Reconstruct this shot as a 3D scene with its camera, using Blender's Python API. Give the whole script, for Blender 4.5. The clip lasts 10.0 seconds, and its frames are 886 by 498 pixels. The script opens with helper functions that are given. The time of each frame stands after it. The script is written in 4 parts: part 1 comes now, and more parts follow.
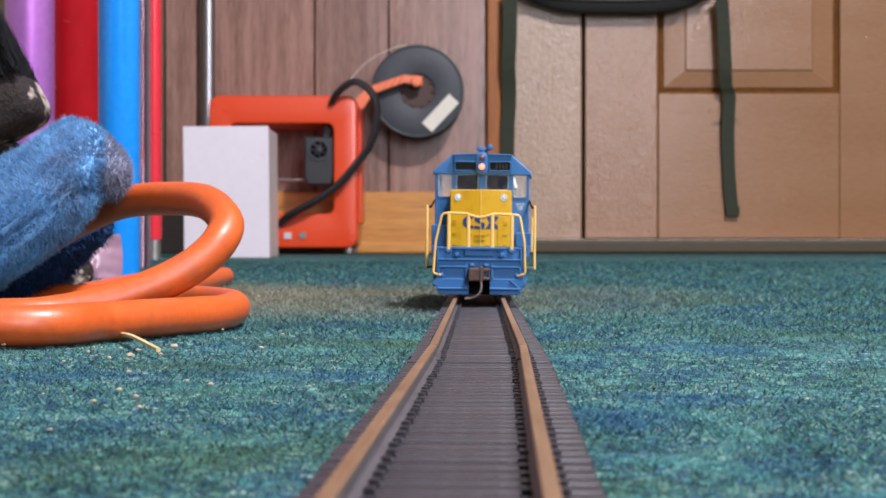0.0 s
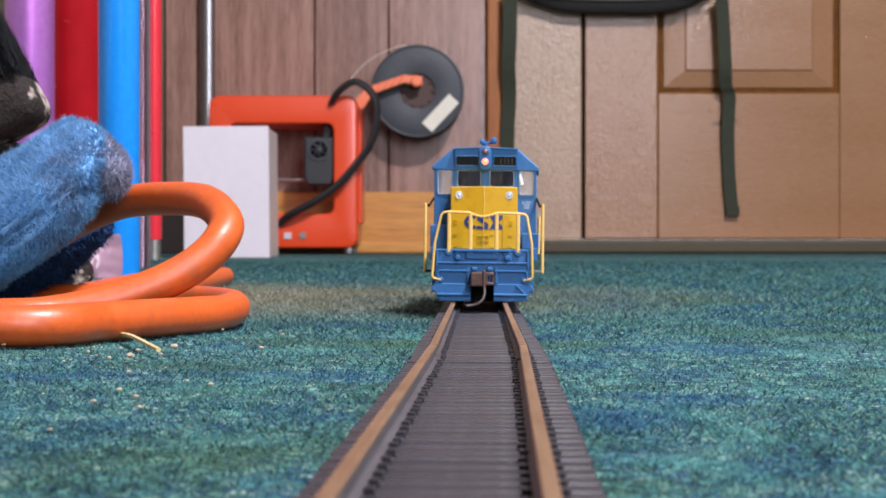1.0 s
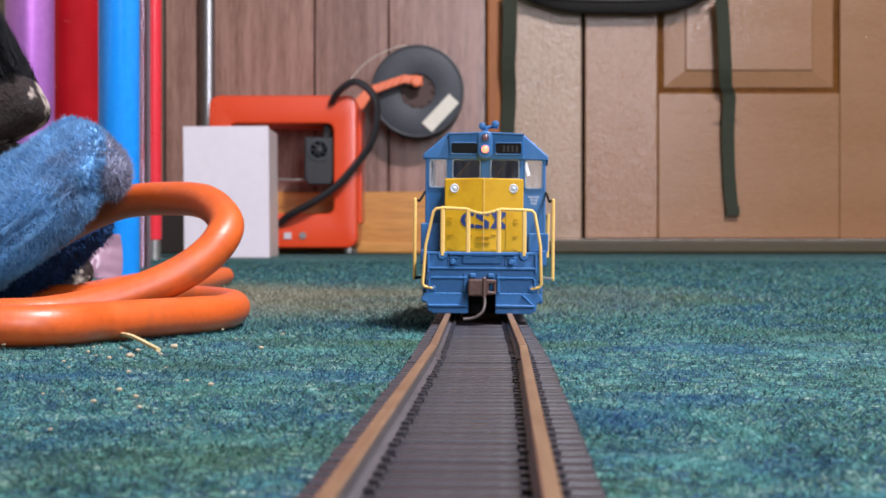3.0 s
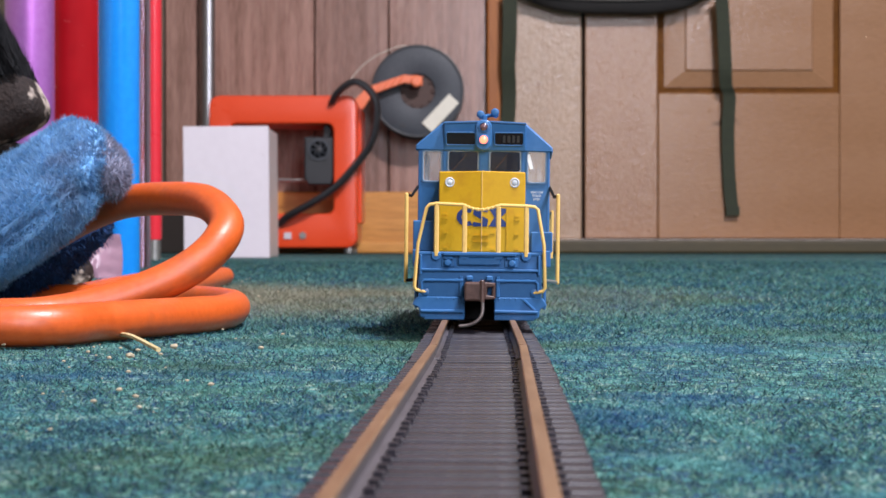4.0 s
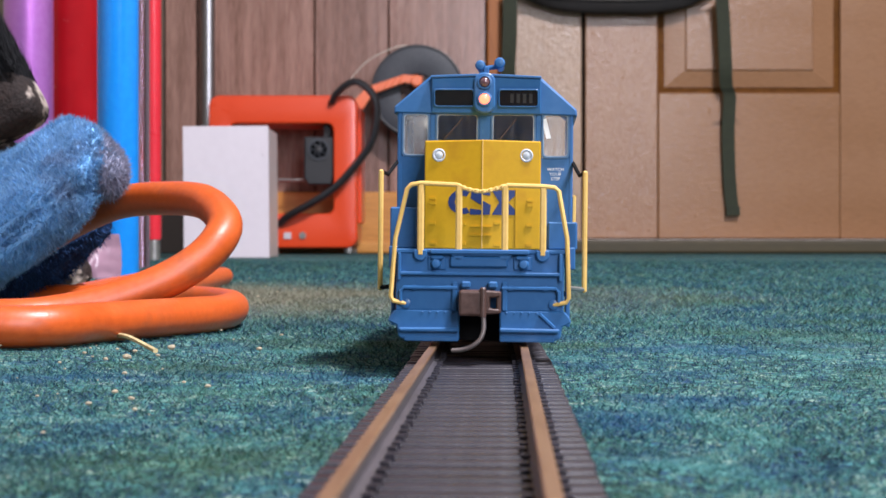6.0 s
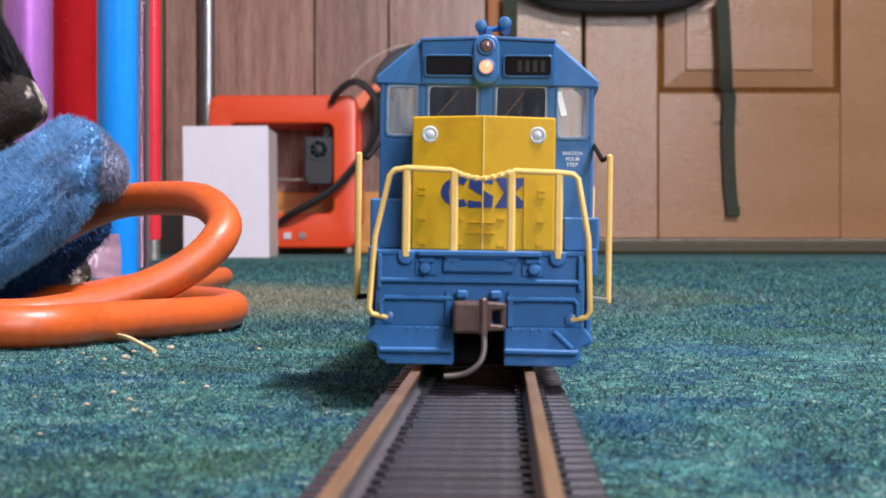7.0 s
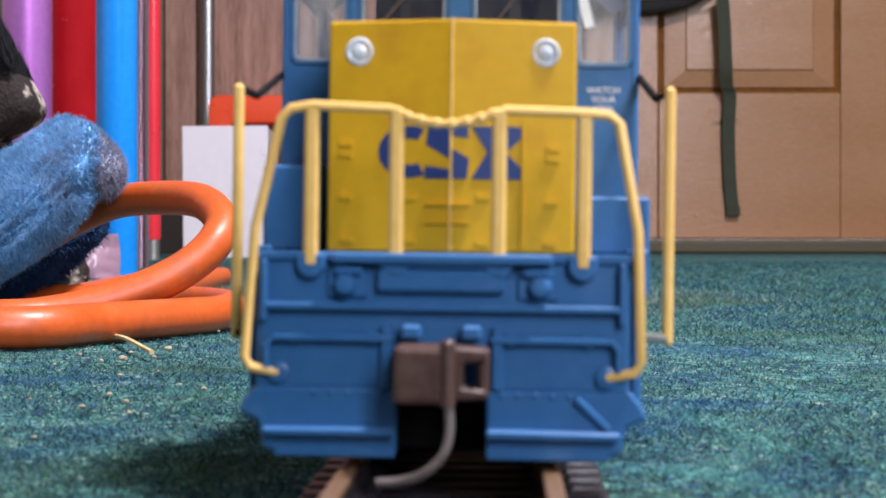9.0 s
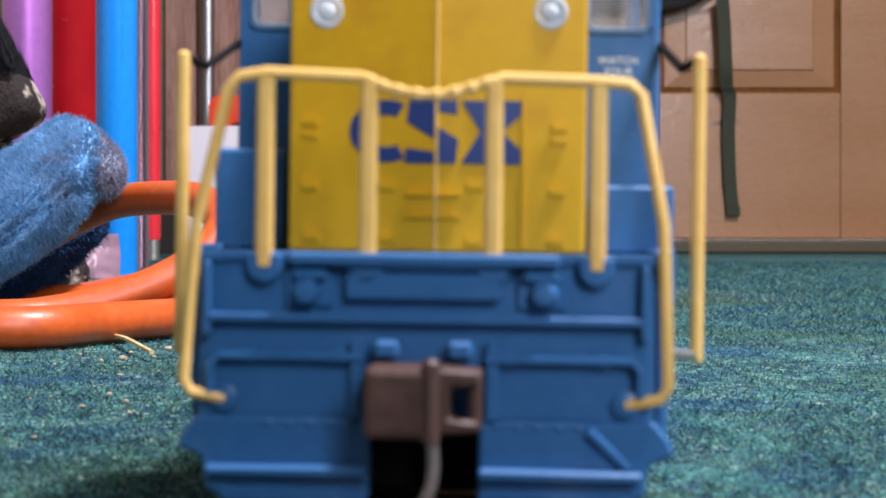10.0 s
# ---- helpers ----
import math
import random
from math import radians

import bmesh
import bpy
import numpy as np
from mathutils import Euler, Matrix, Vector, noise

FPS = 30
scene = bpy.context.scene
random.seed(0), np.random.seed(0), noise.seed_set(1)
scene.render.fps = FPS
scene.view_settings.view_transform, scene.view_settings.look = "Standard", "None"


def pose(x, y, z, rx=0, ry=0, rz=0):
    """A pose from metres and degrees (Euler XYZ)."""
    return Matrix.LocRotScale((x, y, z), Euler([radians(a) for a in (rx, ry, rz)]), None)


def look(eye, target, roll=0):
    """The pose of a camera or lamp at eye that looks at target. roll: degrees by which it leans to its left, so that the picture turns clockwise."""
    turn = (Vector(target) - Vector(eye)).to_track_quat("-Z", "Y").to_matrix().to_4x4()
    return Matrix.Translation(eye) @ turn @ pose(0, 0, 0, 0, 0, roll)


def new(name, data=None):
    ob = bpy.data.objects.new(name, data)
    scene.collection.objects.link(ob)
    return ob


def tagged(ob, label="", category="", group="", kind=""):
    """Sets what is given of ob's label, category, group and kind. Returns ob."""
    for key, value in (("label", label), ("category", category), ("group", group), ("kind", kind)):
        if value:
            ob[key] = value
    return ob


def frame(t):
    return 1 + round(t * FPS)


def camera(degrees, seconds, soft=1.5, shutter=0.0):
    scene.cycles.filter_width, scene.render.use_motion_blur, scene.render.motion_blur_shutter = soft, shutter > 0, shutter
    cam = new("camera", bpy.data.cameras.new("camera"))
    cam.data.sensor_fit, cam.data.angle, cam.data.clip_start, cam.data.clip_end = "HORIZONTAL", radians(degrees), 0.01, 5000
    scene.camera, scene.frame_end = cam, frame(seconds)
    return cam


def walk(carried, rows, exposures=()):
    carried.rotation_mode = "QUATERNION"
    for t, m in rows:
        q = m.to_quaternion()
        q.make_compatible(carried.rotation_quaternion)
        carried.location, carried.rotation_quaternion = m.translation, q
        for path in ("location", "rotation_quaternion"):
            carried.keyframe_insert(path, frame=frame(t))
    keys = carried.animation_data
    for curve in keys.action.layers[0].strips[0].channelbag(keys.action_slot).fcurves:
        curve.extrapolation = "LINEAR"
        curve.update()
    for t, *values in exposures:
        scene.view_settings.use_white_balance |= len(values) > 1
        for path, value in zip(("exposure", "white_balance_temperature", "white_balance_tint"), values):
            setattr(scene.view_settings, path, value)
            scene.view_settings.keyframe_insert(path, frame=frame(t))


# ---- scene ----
EYE = 0.0255          # lens above the carpet
cam = camera(31.3, 10.0, soft=1.5)
cam.data.dof.use_dof = True
cam.data.dof.focus_distance = 0.36
cam.data.dof.aperture_fstop = 72.0
STAND = pose(0, 0, EYE, 89.775, 0, 0)
CREEP = ((0.0, 0.0), (4.0, 0.0), (4.4, 0.003), (5.6, 0.003), (6.8, 0.005), (7.5, 0.005), (8.0, 0.008), (10.0, 0.008))
walk(cam, [(t, pose(0, creep, 0, 0, 0, 0) @ STAND) for t, creep in CREEP])

# ---- light: a ceiling lamp and a tall unseen daylight fill panel added behind the lens ----
world = bpy.data.worlds.new("room")
world.use_nodes = True
world.node_tree.nodes["Background"].inputs[0].default_value = (0.9, 0.95, 1.0, 1)
world.node_tree.nodes["Background"].inputs[1].default_value = 0.25
scene.world = world
scene.view_settings.exposure = 0.0


def area(name, eye, target, sx, sy, watts, colour):
    lamp = bpy.data.lights.new(name, "AREA")
    lamp.shape, lamp.size, lamp.size_y, lamp.energy, lamp.color = "RECTANGLE", sx, sy, watts, colour
    ob = new(name, lamp)
    ob.matrix_world = look(eye, target)
    return ob


area("ceiling_lamp_light", (0.95, -0.05, 2.32), (0.35, 1.5, 0), 0.26, 0.26, 178, (0.93, 0.905, 0.99))
area("front_fill_light", (0.78, -1.5, 1.05), (0.50, 2.2, 0.60), 0.62, 1.3, 52, (0.86, 0.88, 1.0))


# ---- materials ----
def surface(name, c1, c2, scale=20.0, rough=0.5, bump=0.1, fine=200.0, metal=0.0, stretch=(1, 1, 1), wear=None, coat=0.0, island=0.0, per=0.0, spec=0.5, depth=0.001, gloss=0.03):
    """Two-scale noise colour, roughness and relief; wear adds a third colour in patches."""
    m = bpy.data.materials.new(name)
    m.use_nodes = True
    nt = m.node_tree
    n, l = nt.nodes, nt.links
    b = n["Principled BSDF"]
    tc = n.new("ShaderNodeTexCoord")
    mp = n.new("ShaderNodeMapping")
    mp.inputs["Scale"].default_value = stretch
    l.new(tc.outputs["Object"], mp.inputs[0])
    big = n.new("ShaderNodeTexNoise")
    big.inputs["Scale"].default_value, big.inputs["Detail"].default_value = scale, 5
    small = n.new("ShaderNodeTexNoise")
    small.inputs["Scale"].default_value, small.inputs["Detail"].default_value = fine, 4
    l.new(mp.outputs[0], big.inputs[0])
    l.new(mp.outputs[0], small.inputs[0])
    add = n.new("ShaderNodeMath")
    add.operation = "MULTIPLY_ADD"
    add.inputs[1].default_value = 0.55
    l.new(small.outputs[0], add.inputs[0])
    half = n.new("ShaderNodeMath")
    half.operation = "MULTIPLY"
    half.inputs[1].default_value = 0.45
    l.new(big.outputs[0], half.inputs[0])
    l.new(half.outputs[0], add.inputs[2])
    ramp = n.new("ShaderNodeValToRGB")
    ramp.color_ramp.elements[0].position, ramp.color_ramp.elements[1].position = 0.33, 0.67
    ramp.color_ramp.elements[0].color, ramp.color_ramp.elements[1].color = (*c1, 1), (*c2, 1)
    l.new(add.outputs[0], ramp.inputs[0])
    out = ramp.outputs[0]
    if wear:
        colour, low, high, size = wear
        w = n.new("ShaderNodeTexNoise")
        w.inputs["Scale"].default_value, w.inputs["Detail"].default_value = size, 6
        l.new(mp.outputs[0], w.inputs[0])
        wr = n.new("ShaderNodeValToRGB")
        wr.color_ramp.elements[0].position, wr.color_ramp.elements[1].position = low, high
        l.new(w.outputs[0], wr.inputs[0])
        mix = n.new("ShaderNodeMix")
        mix.data_type = "RGBA"
        l.new(wr.outputs[0], mix.inputs[0])
        l.new(out, mix.inputs[6])
        mix.inputs[7].default_value = (*colour, 1)
        out = mix.outputs[2]
    if island or per:
        src = n.new("ShaderNodeNewGeometry").outputs["Random Per Island"] if island else n.new("ShaderNodeObjectInfo").outputs["Random"]
        k = island or per
        mr = n.new("ShaderNodeMapRange")
        mr.inputs[3].default_value, mr.inputs[4].default_value = 1 - k, 1 + k
        l.new(src, mr.inputs[0])
        hs = n.new("ShaderNodeHueSaturation")
        l.new(mr.outputs[0], hs.inputs["Value"])
        l.new(out, hs.inputs["Color"])
        out = hs.outputs[0]
    l.new(out, b.inputs["Base Color"])
    rr = n.new("ShaderNodeMapRange")
    rr.inputs[3].default_value, rr.inputs[4].default_value = max(0.03, rough - 0.1), min(1, rough + 0.1)
    l.new(big.outputs[0], rr.inputs[0])
    l.new(rr.outputs[0], b.inputs["Roughness"])
    b.inputs["Metallic"].default_value = metal
    b.inputs["Coat Weight"].default_value, b.inputs["Coat Roughness"].default_value = coat, gloss
    b.inputs["Specular IOR Level"].default_value = spec
    if bump:
        bp = n.new("ShaderNodeBump")
        bp.inputs["Strength"].default_value, bp.inputs["Distance"].default_value = bump, depth
        l.new(add.outputs[0], bp.inputs["Height"])
        l.new(bp.outputs[0], b.inputs["Normal"])
    return m


def glow(name, colour, strength, base):
    m = surface(name, base, base, rough=0.25, bump=0)
    b = m.node_tree.nodes["Principled BSDF"]
    b.inputs["Emission Color"].default_value, b.inputs["Emission Strength"].default_value = (*colour, 1), strength
    return m


def clear(name, tint, rough=0.05):
    m = bpy.data.materials.new(name)
    m.use_nodes = True
    b = m.node_tree.nodes["Principled BSDF"]
    b.inputs["Base Color"].default_value = (*tint, 1)
    b.inputs["Transmission Weight"].default_value, b.inputs["Roughness"].default_value, b.inputs["IOR"].default_value = 1.0, rough, 1.45
    return m




def hazy(name, share):
    """Moulded clear plastic; a pale diffuse haze in upright streaks is mixed in to brighten it."""
    m = clear(name, (0.95, 0.97, 0.98), 0.04)
    n, l = m.node_tree.nodes, m.node_tree.links
    d, mix = n.new("ShaderNodeBsdfDiffuse"), n.new("ShaderNodeMixShader")
    d.inputs["Color"].default_value = (0.62, 0.61, 0.62, 1)
    tc, mp, tex = n.new("ShaderNodeTexCoord"), n.new("ShaderNodeMapping"), n.new("ShaderNodeTexNoise")
    mp.inputs["Scale"].default_value = (1, 1, 0.16)
    tex.inputs["Scale"].default_value, tex.inputs["Detail"].default_value = 900, 3
    rr = n.new("ShaderNodeMapRange")
    rr.inputs[1].default_value, rr.inputs[2].default_value, rr.inputs[3].default_value, rr.inputs[4].default_value = 0.3, 0.7, share * 0.4, min(1, share * 1.7)
    l.new(tc.outputs["Object"], mp.inputs[0])
    l.new(mp.outputs[0], tex.inputs[0])
    l.new(tex.outputs[0], rr.inputs[0])
    l.new(rr.outputs[0], mix.inputs[0])
    l.new(n["Principled BSDF"].outputs[0], mix.inputs[1])
    l.new(d.outputs[0], mix.inputs[2])
    l.new(mix.outputs[0], n["Material Output"].inputs["Surface"])
    return m


def felt(name, source):
    """Mottled fibre colours: by blade, or by small cells; a dusty patch lies over them."""
    m = bpy.data.materials.new(name)
    m.use_nodes = True
    nt = m.node_tree
    n, l = nt.nodes, nt.links
    b = n["Principled BSDF"]
    tc = n.new("ShaderNodeTexCoord")
    if source == "blade":
        val = n.new("ShaderNodeNewGeometry").outputs["Random Per Island"]
    else:
        vo = n.new("ShaderNodeTexVoronoi")
        vo.inputs["Scale"].default_value = 620
        l.new(tc.outputs["Object"], vo.inputs[0])
        sep = n.new("ShaderNodeSeparateColor")
        l.new(vo.outputs["Color"], sep.inputs[0])
        val = sep.outputs[0]
    patch = n.new("ShaderNodeTexNoise")
    patch.inputs["Scale"].default_value, patch.inputs["Detail"].default_value = 75, 4
    l.new(tc.outputs["Object"], patch.inputs[0])
    mix = n.new("ShaderNodeMath")
    mix.operation = "MULTIPLY_ADD"
    mix.inputs[1].default_value = 0.75
    l.new(patch.outputs[0], mix.inputs[0])
    sc = n.new("ShaderNodeMath")
    sc.operation = "MULTIPLY_ADD"
    sc.inputs[1].default_value, sc.inputs[2].default_value = 0.86, -0.28
    l.new(val, sc.inputs[0])
    l.new(sc.outputs[0], mix.inputs[2])
    ramp = n.new("ShaderNodeValToRGB")
    stops = ((0.0, (0.005, 0.011, 0.024)), (0.18, (0.012, 0.039, 0.041)), (0.34, (0.017, 0.051, 0.128)), (0.48, (0.027, 0.095, 0.073)), (0.60, (0.063, 0.120, 0.107)), (0.72, (0.039, 0.161, 0.165)), (0.88, (0.104, 0.238, 0.195)), (1.0, (0.244, 0.329, 0.268)))
    els = ramp.color_ramp.elements
    while len(els) < len(stops):
        els.new(0.5)
    for e, (p, c) in zip(els, stops):
        e.position, e.color = p, (*c, 1)
    l.new(mix.outputs[0], ramp.inputs[0])
    dust = n.new("ShaderNodeTexNoise")
    dust.inputs["Scale"].default_value, dust.inputs["Detail"].default_value = 6, 6
    l.new(tc.outputs["Object"], dust.inputs[0])
    near = n.new("ShaderNodeVectorMath")
    near.operation = "DISTANCE"
    near.inputs[1].default_value = (-0.12, 0.76, 0)
    l.new(tc.outputs["Object"], near.inputs[0])
    fall = n.new("ShaderNodeMapRange")
    fall.inputs[1].default_value, fall.inputs[2].default_value, fall.inputs[3].default_value, fall.inputs[4].default_value = 0.04, 0.34, 1.0, 0.0
    l.new(near.outputs["Value"], fall.inputs[0])
    dm = n.new("ShaderNodeMath")
    dm.operation = "MULTIPLY"
    l.new(dust.outputs[0], dm.inputs[0])
    l.new(fall.outputs[0], dm.inputs[1])
    dr = n.new("ShaderNodeMapRange")
    dr.inputs[1].default_value, dr.inputs[2].default_value, dr.inputs[4].default_value = 0.08, 0.46, 0.80
    l.new(dm.outputs[0], dr.inputs[0])
    cm = n.new("ShaderNodeMix")
    cm.data_type = "RGBA"
    l.new(dr.outputs[0], cm.inputs[0])
    tone = ramp.outputs[0]
    for k, (seed, size, low, high, share, colour) in enumerate(((3.1, 26, 0.50, 0.66, 0.48, (0.010, 0.060, 0.150)), (7.7, 18, 0.48, 0.68, 0.55, (0.040, 0.085, 0.036)), (11.3, 40, 0.56, 0.70, 0.5, (0.085, 0.26, 0.24)))):
        off = n.new("ShaderNodeVectorMath")
        off.operation = "ADD"
        off.inputs[1].default_value = (seed, seed * 0.6, 0)
        l.new(tc.outputs["Object"], off.inputs[0])
        blot = n.new("ShaderNodeTexNoise")
        blot.inputs["Scale"].default_value, blot.inputs["Detail"].default_value = size, 5
        l.new(off.outputs[0], blot.inputs[0])
        br = n.new("ShaderNodeMapRange")
        br.inputs[1].default_value, br.inputs[2].default_value, br.inputs[4].default_value = low, high, share
        l.new(blot.outputs[0], br.inputs[0])
        hue = n.new("ShaderNodeMix")
        hue.data_type = "RGBA"
        l.new(br.outputs[0], hue.inputs[0])
        l.new(tone, hue.inputs[6])
        hue.inputs[7].default_value = (*colour, 1)
        tone = hue.outputs[2]
    l.new(tone, cm.inputs[6])
    cm.inputs[7].default_value = (0.20, 0.18, 0.125, 1)
    l.new(cm.outputs[2], b.inputs["Base Color"])
    b.inputs["Roughness"].default_value = 0.9
    b.inputs["Specular IOR Level"].default_value = 0.2
    if source != "blade":
        bp = n.new("ShaderNodeBump")
        bp.inputs["Strength"].default_value, bp.inputs["Distance"].default_value = 0.8, 0.0015
        l.new(vo.outputs["Distance"], bp.inputs["Height"])
        l.new(bp.outputs[0], b.inputs["Normal"])
    return m


def soften(m, share=0.5):
    """Thin fibres let light through: mixes in a translucent shader of the same colour."""
    n, l = m.node_tree.nodes, m.node_tree.links
    b = n["Principled BSDF"]
    t, mix = n.new("ShaderNodeBsdfTranslucent"), n.new("ShaderNodeMixShader")
    l.new(b.inputs["Base Color"].links[0].from_socket, t.inputs["Color"])
    mix.inputs[0].default_value = share
    l.new(b.outputs[0], mix.inputs[1])
    l.new(t.outputs[0], mix.inputs[2])
    l.new(mix.outputs[0], n["Material Output"].inputs["Surface"])
    return m


CARPET, PILE = felt("carpet_felt", "cell"), soften(felt("carpet_pile", "blade"), 0.35)
PANEL = surface("wood_panelling", (0.125, 0.058, 0.040), (0.37, 0.208, 0.162), 5, 0.27, 0.4, 55, stretch=(9, 9, 0.5), per=0.14)
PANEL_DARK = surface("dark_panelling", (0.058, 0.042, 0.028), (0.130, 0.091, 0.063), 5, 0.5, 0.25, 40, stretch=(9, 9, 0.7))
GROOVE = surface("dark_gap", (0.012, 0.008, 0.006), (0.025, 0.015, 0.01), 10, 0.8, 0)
PINE = surface("varnished_pine", (0.414, 0.161, 0.031), (0.667, 0.310, 0.068), 4, 0.32, 0.1, 30, stretch=(0.8, 6, 14), wear=((0.20, 0.07, 0.015), 0.66, 0.8, 6))
TRIM = surface("varnished_trim", (0.25, 0.070, 0.009), (0.38, 0.125, 0.018), 4, 0.45, 0.1, 30, stretch=(10, 10, 0.7), spec=0.3)
DOOR = surface("brown_gloss_paint", (0.250, 0.120, 0.054), (0.305, 0.152, 0.072), 5, 0.24, 0.55, 190, stretch=(0.35, 1, 1.3), wear=((0.13, 0.055, 0.02), 0.73, 0.77, 11), depth=0.0022)
STILE = surface("brushed_brown_gloss_paint", (0.260, 0.134, 0.074), (0.345, 0.190, 0.112), 5, 0.22, 0.9, 120, stretch=(1.3, 1, 0.8), wear=((0.13, 0.055, 0.02), 0.71, 0.76, 14), depth=0.0024)
CASING = surface("tan_gloss_paint", (0.315, 0.205, 0.135), (0.41, 0.275, 0.185), 6, 0.20, 1.0, 110, stretch=(1.3, 1, 0.9), wear=((0.20, 0.10, 0.05), 0.68, 0.74, 14), depth=0.0028)
MOULD = surface("worn_moulding", (0.095, 0.033, 0.005), (0.165, 0.062, 0.011), 8, 0.65, 0.2, 60, spec=0.1)
SILL = surface("worn_sill_wood", (0.036, 0.028, 0.011), (0.072, 0.054, 0.022), 6, 0.6, 0.2, 50, stretch=(0.6, 4, 8))
STRIP = surface("pale_metal_strip", (0.34, 0.29, 0.25), (0.66, 0.60, 0.55), 30, 0.4, 0.1)
PLASTER = surface("room_plaster", (0.30, 0.26, 0.23), (0.36, 0.32, 0.28), 3, 0.85, 0.2, 60)
CEIL = surface("ceiling_paint", (0.55, 0.54, 0.52), (0.62, 0.60, 0.58), 3, 0.9, 0.1, 60)
ORANGE = surface("printer_orange_plastic", (0.68, 0.050, 0.010), (0.76, 0.070, 0.015), 6, 0.30, 0.05, 300, coat=0.2)
ARM_ORANGE = surface("arm_orange_plastic", (0.75, 0.17, 0.07), (0.85, 0.22, 0.1), 20, 0.45, 0.1, 200)
BLACK = surface("black_plastic", (0.010, 0.010, 0.012), (0.020, 0.020, 0.024), 30, 0.45, 0.1, 300)
SPOOL = surface("spool_grey_plastic", (0.034, 0.038, 0.047), (0.052, 0.057, 0.068), 12, 0.5, 0.1, 200, spec=0.35)
HUB = surface("spool_hub_brown", (0.035, 0.014, 0.010), (0.08, 0.034, 0.022), 20, 0.6, 0.1)
LABEL = surface("paper_label", (0.66, 0.62, 0.52), (0.74, 0.70, 0.60), 30, 0.7, 0.05)
CARTON = surface("white_carton", (0.55, 0.50, 0.54), (0.59, 0.54, 0.58), 6, 0.4, 0.03, 60)
# The carton's white again, with side shade and bounced orange in the colour.
CARTON_SIDE = surface("carton_side", (0.52, 0.46, 0.46), (0.58, 0.52, 0.52), 6, 0.35, 0.05, 60)
CHROME = surface("chrome", (0.34, 0.34, 0.36), (0.46, 0.46, 0.48), 10, 0.32, 0, metal=1.0)
STEEL = surface("dull_steel", (0.30, 0.29, 0.28), (0.45, 0.44, 0.43), 60, 0.38, 0.1, 400, metal=0.9)
STRAP = surface("olive_webbing", (0.016, 0.020, 0.010), (0.034, 0.040, 0.022), 60, 0.85, 0.6, 700)
BAG = surface("charcoal_fabric", (0.009, 0.008, 0.008), (0.020, 0.018, 0.017), 30, 0.9, 0.4, 500)
PIPING = surface("grey_piping", (0.09, 0.085, 0.08), (0.15, 0.14, 0.13), 60, 0.6, 0.2)
PURPLE = surface("purple_gloss", (0.52, 0.15, 0.58), (0.60, 0.22, 0.66), 4, 0.42, 0.02, metal=0.7, coat=0.8, spec=1.0, gloss=0.2)
RED = surface("red_gloss", (0.28, 0.004, 0.008), (0.37, 0.007, 0.012), 5, 0.34, 0.05, 40, coat=0.2, gloss=0.12, spec=0.15, wear=((0.6, 0.25, 0.25), 0.70, 0.76, 60))
RED_THIN = surface("red_plastic", (0.55, 0.016, 0.030), (0.64, 0.024, 0.04), 8, 0.3, 0.05, coat=0.3)
BLUE_TUBE = surface("blue_gloss", (0.006, 0.180, 0.600), (0.010, 0.225, 0.640), 4, 0.16, 0.03, spec=0.6)
LAVENDER = clear("lavender_clear_plastic", (0.62, 0.52, 0.70), 0.12)
WRAP = surface("crumpled_film", (0.20, 0.11, 0.15), (0.34, 0.20, 0.26), 14, 0.25, 0.15, 40, coat=0.4)
CORD = surface("orange_cord_rubber", (0.40, 0.060, 0.007), (0.50, 0.084, 0.011), 40, 0.42, 0.15, 500, wear=((0.22, 0.06, 0.024), 0.58, 0.78, 45))
PLUSH = surface("blue_plush", (0.075, 0.23, 0.44), (0.21, 0.40, 0.62), 70, 0.95, 0.6, 500, spec=0.1, island=0.3, wear=((0.15, 0.15, 0.21), 0.56, 0.70, 26))
PLUSH_PILE = soften(surface("blue_plush_pile", (0.105, 0.265, 0.47), (0.27, 0.455, 0.66), 60, 0.95, 0, 500, spec=0.1, island=0.22, wear=((0.19, 0.18, 0.27), 0.56, 0.70, 26)))
PLUSH_EDGE = surface("lilac_grey_plush", (0.17, 0.19, 0.27), (0.27, 0.27, 0.35), 90, 0.95, 0.6, 500, spec=0.1)
EDGE_PILE = soften(surface("lilac_grey_pile", (0.19, 0.21, 0.29), (0.31, 0.30, 0.38), 90, 0.95, 0, 500, spec=0.1, island=0.25))
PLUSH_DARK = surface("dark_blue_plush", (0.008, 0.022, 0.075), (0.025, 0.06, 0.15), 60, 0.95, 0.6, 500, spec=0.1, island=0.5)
BRISTLE = surface("black_bristle", (0.005, 0.005, 0.006), (0.013, 0.013, 0.015), 60, 0.8, 0.3, 600, island=0.5, spec=0.15)
FERRULE = surface("paint_stained_ferrule", (0.008, 0.006, 0.006), (0.026, 0.018, 0.016), 60, 0.8, 0.7, 500, spec=0.2, wear=((0.36, 0.30, 0.26), 0.54, 0.62, 75), depth=0.003)
STRAW = surface("dry_straw", (0.45, 0.34, 0.16), (0.62, 0.50, 0.26), 200, 0.7, 0.1)
CRUMB = surface("pale_crumb", (0.28, 0.23, 0.15), (0.42, 0.35, 0.25), 300, 0.85, 0.3)
TIE = surface("grey_tie_plastic", (0.012, 0.011, 0.015), (0.034, 0.030, 0.039), 300, 0.36, 0.5, 1500, stretch=(0.3, 1, 1), per=0.22, depth=0.0004, spec=0.5)
RAILS = surface("brown_nickel_rail", (0.19, 0.10, 0.05), (0.33, 0.20, 0.115), 60, 0.38, 0.15, 900, metal=0.5, stretch=(1, 0.1, 1), depth=0.0003)
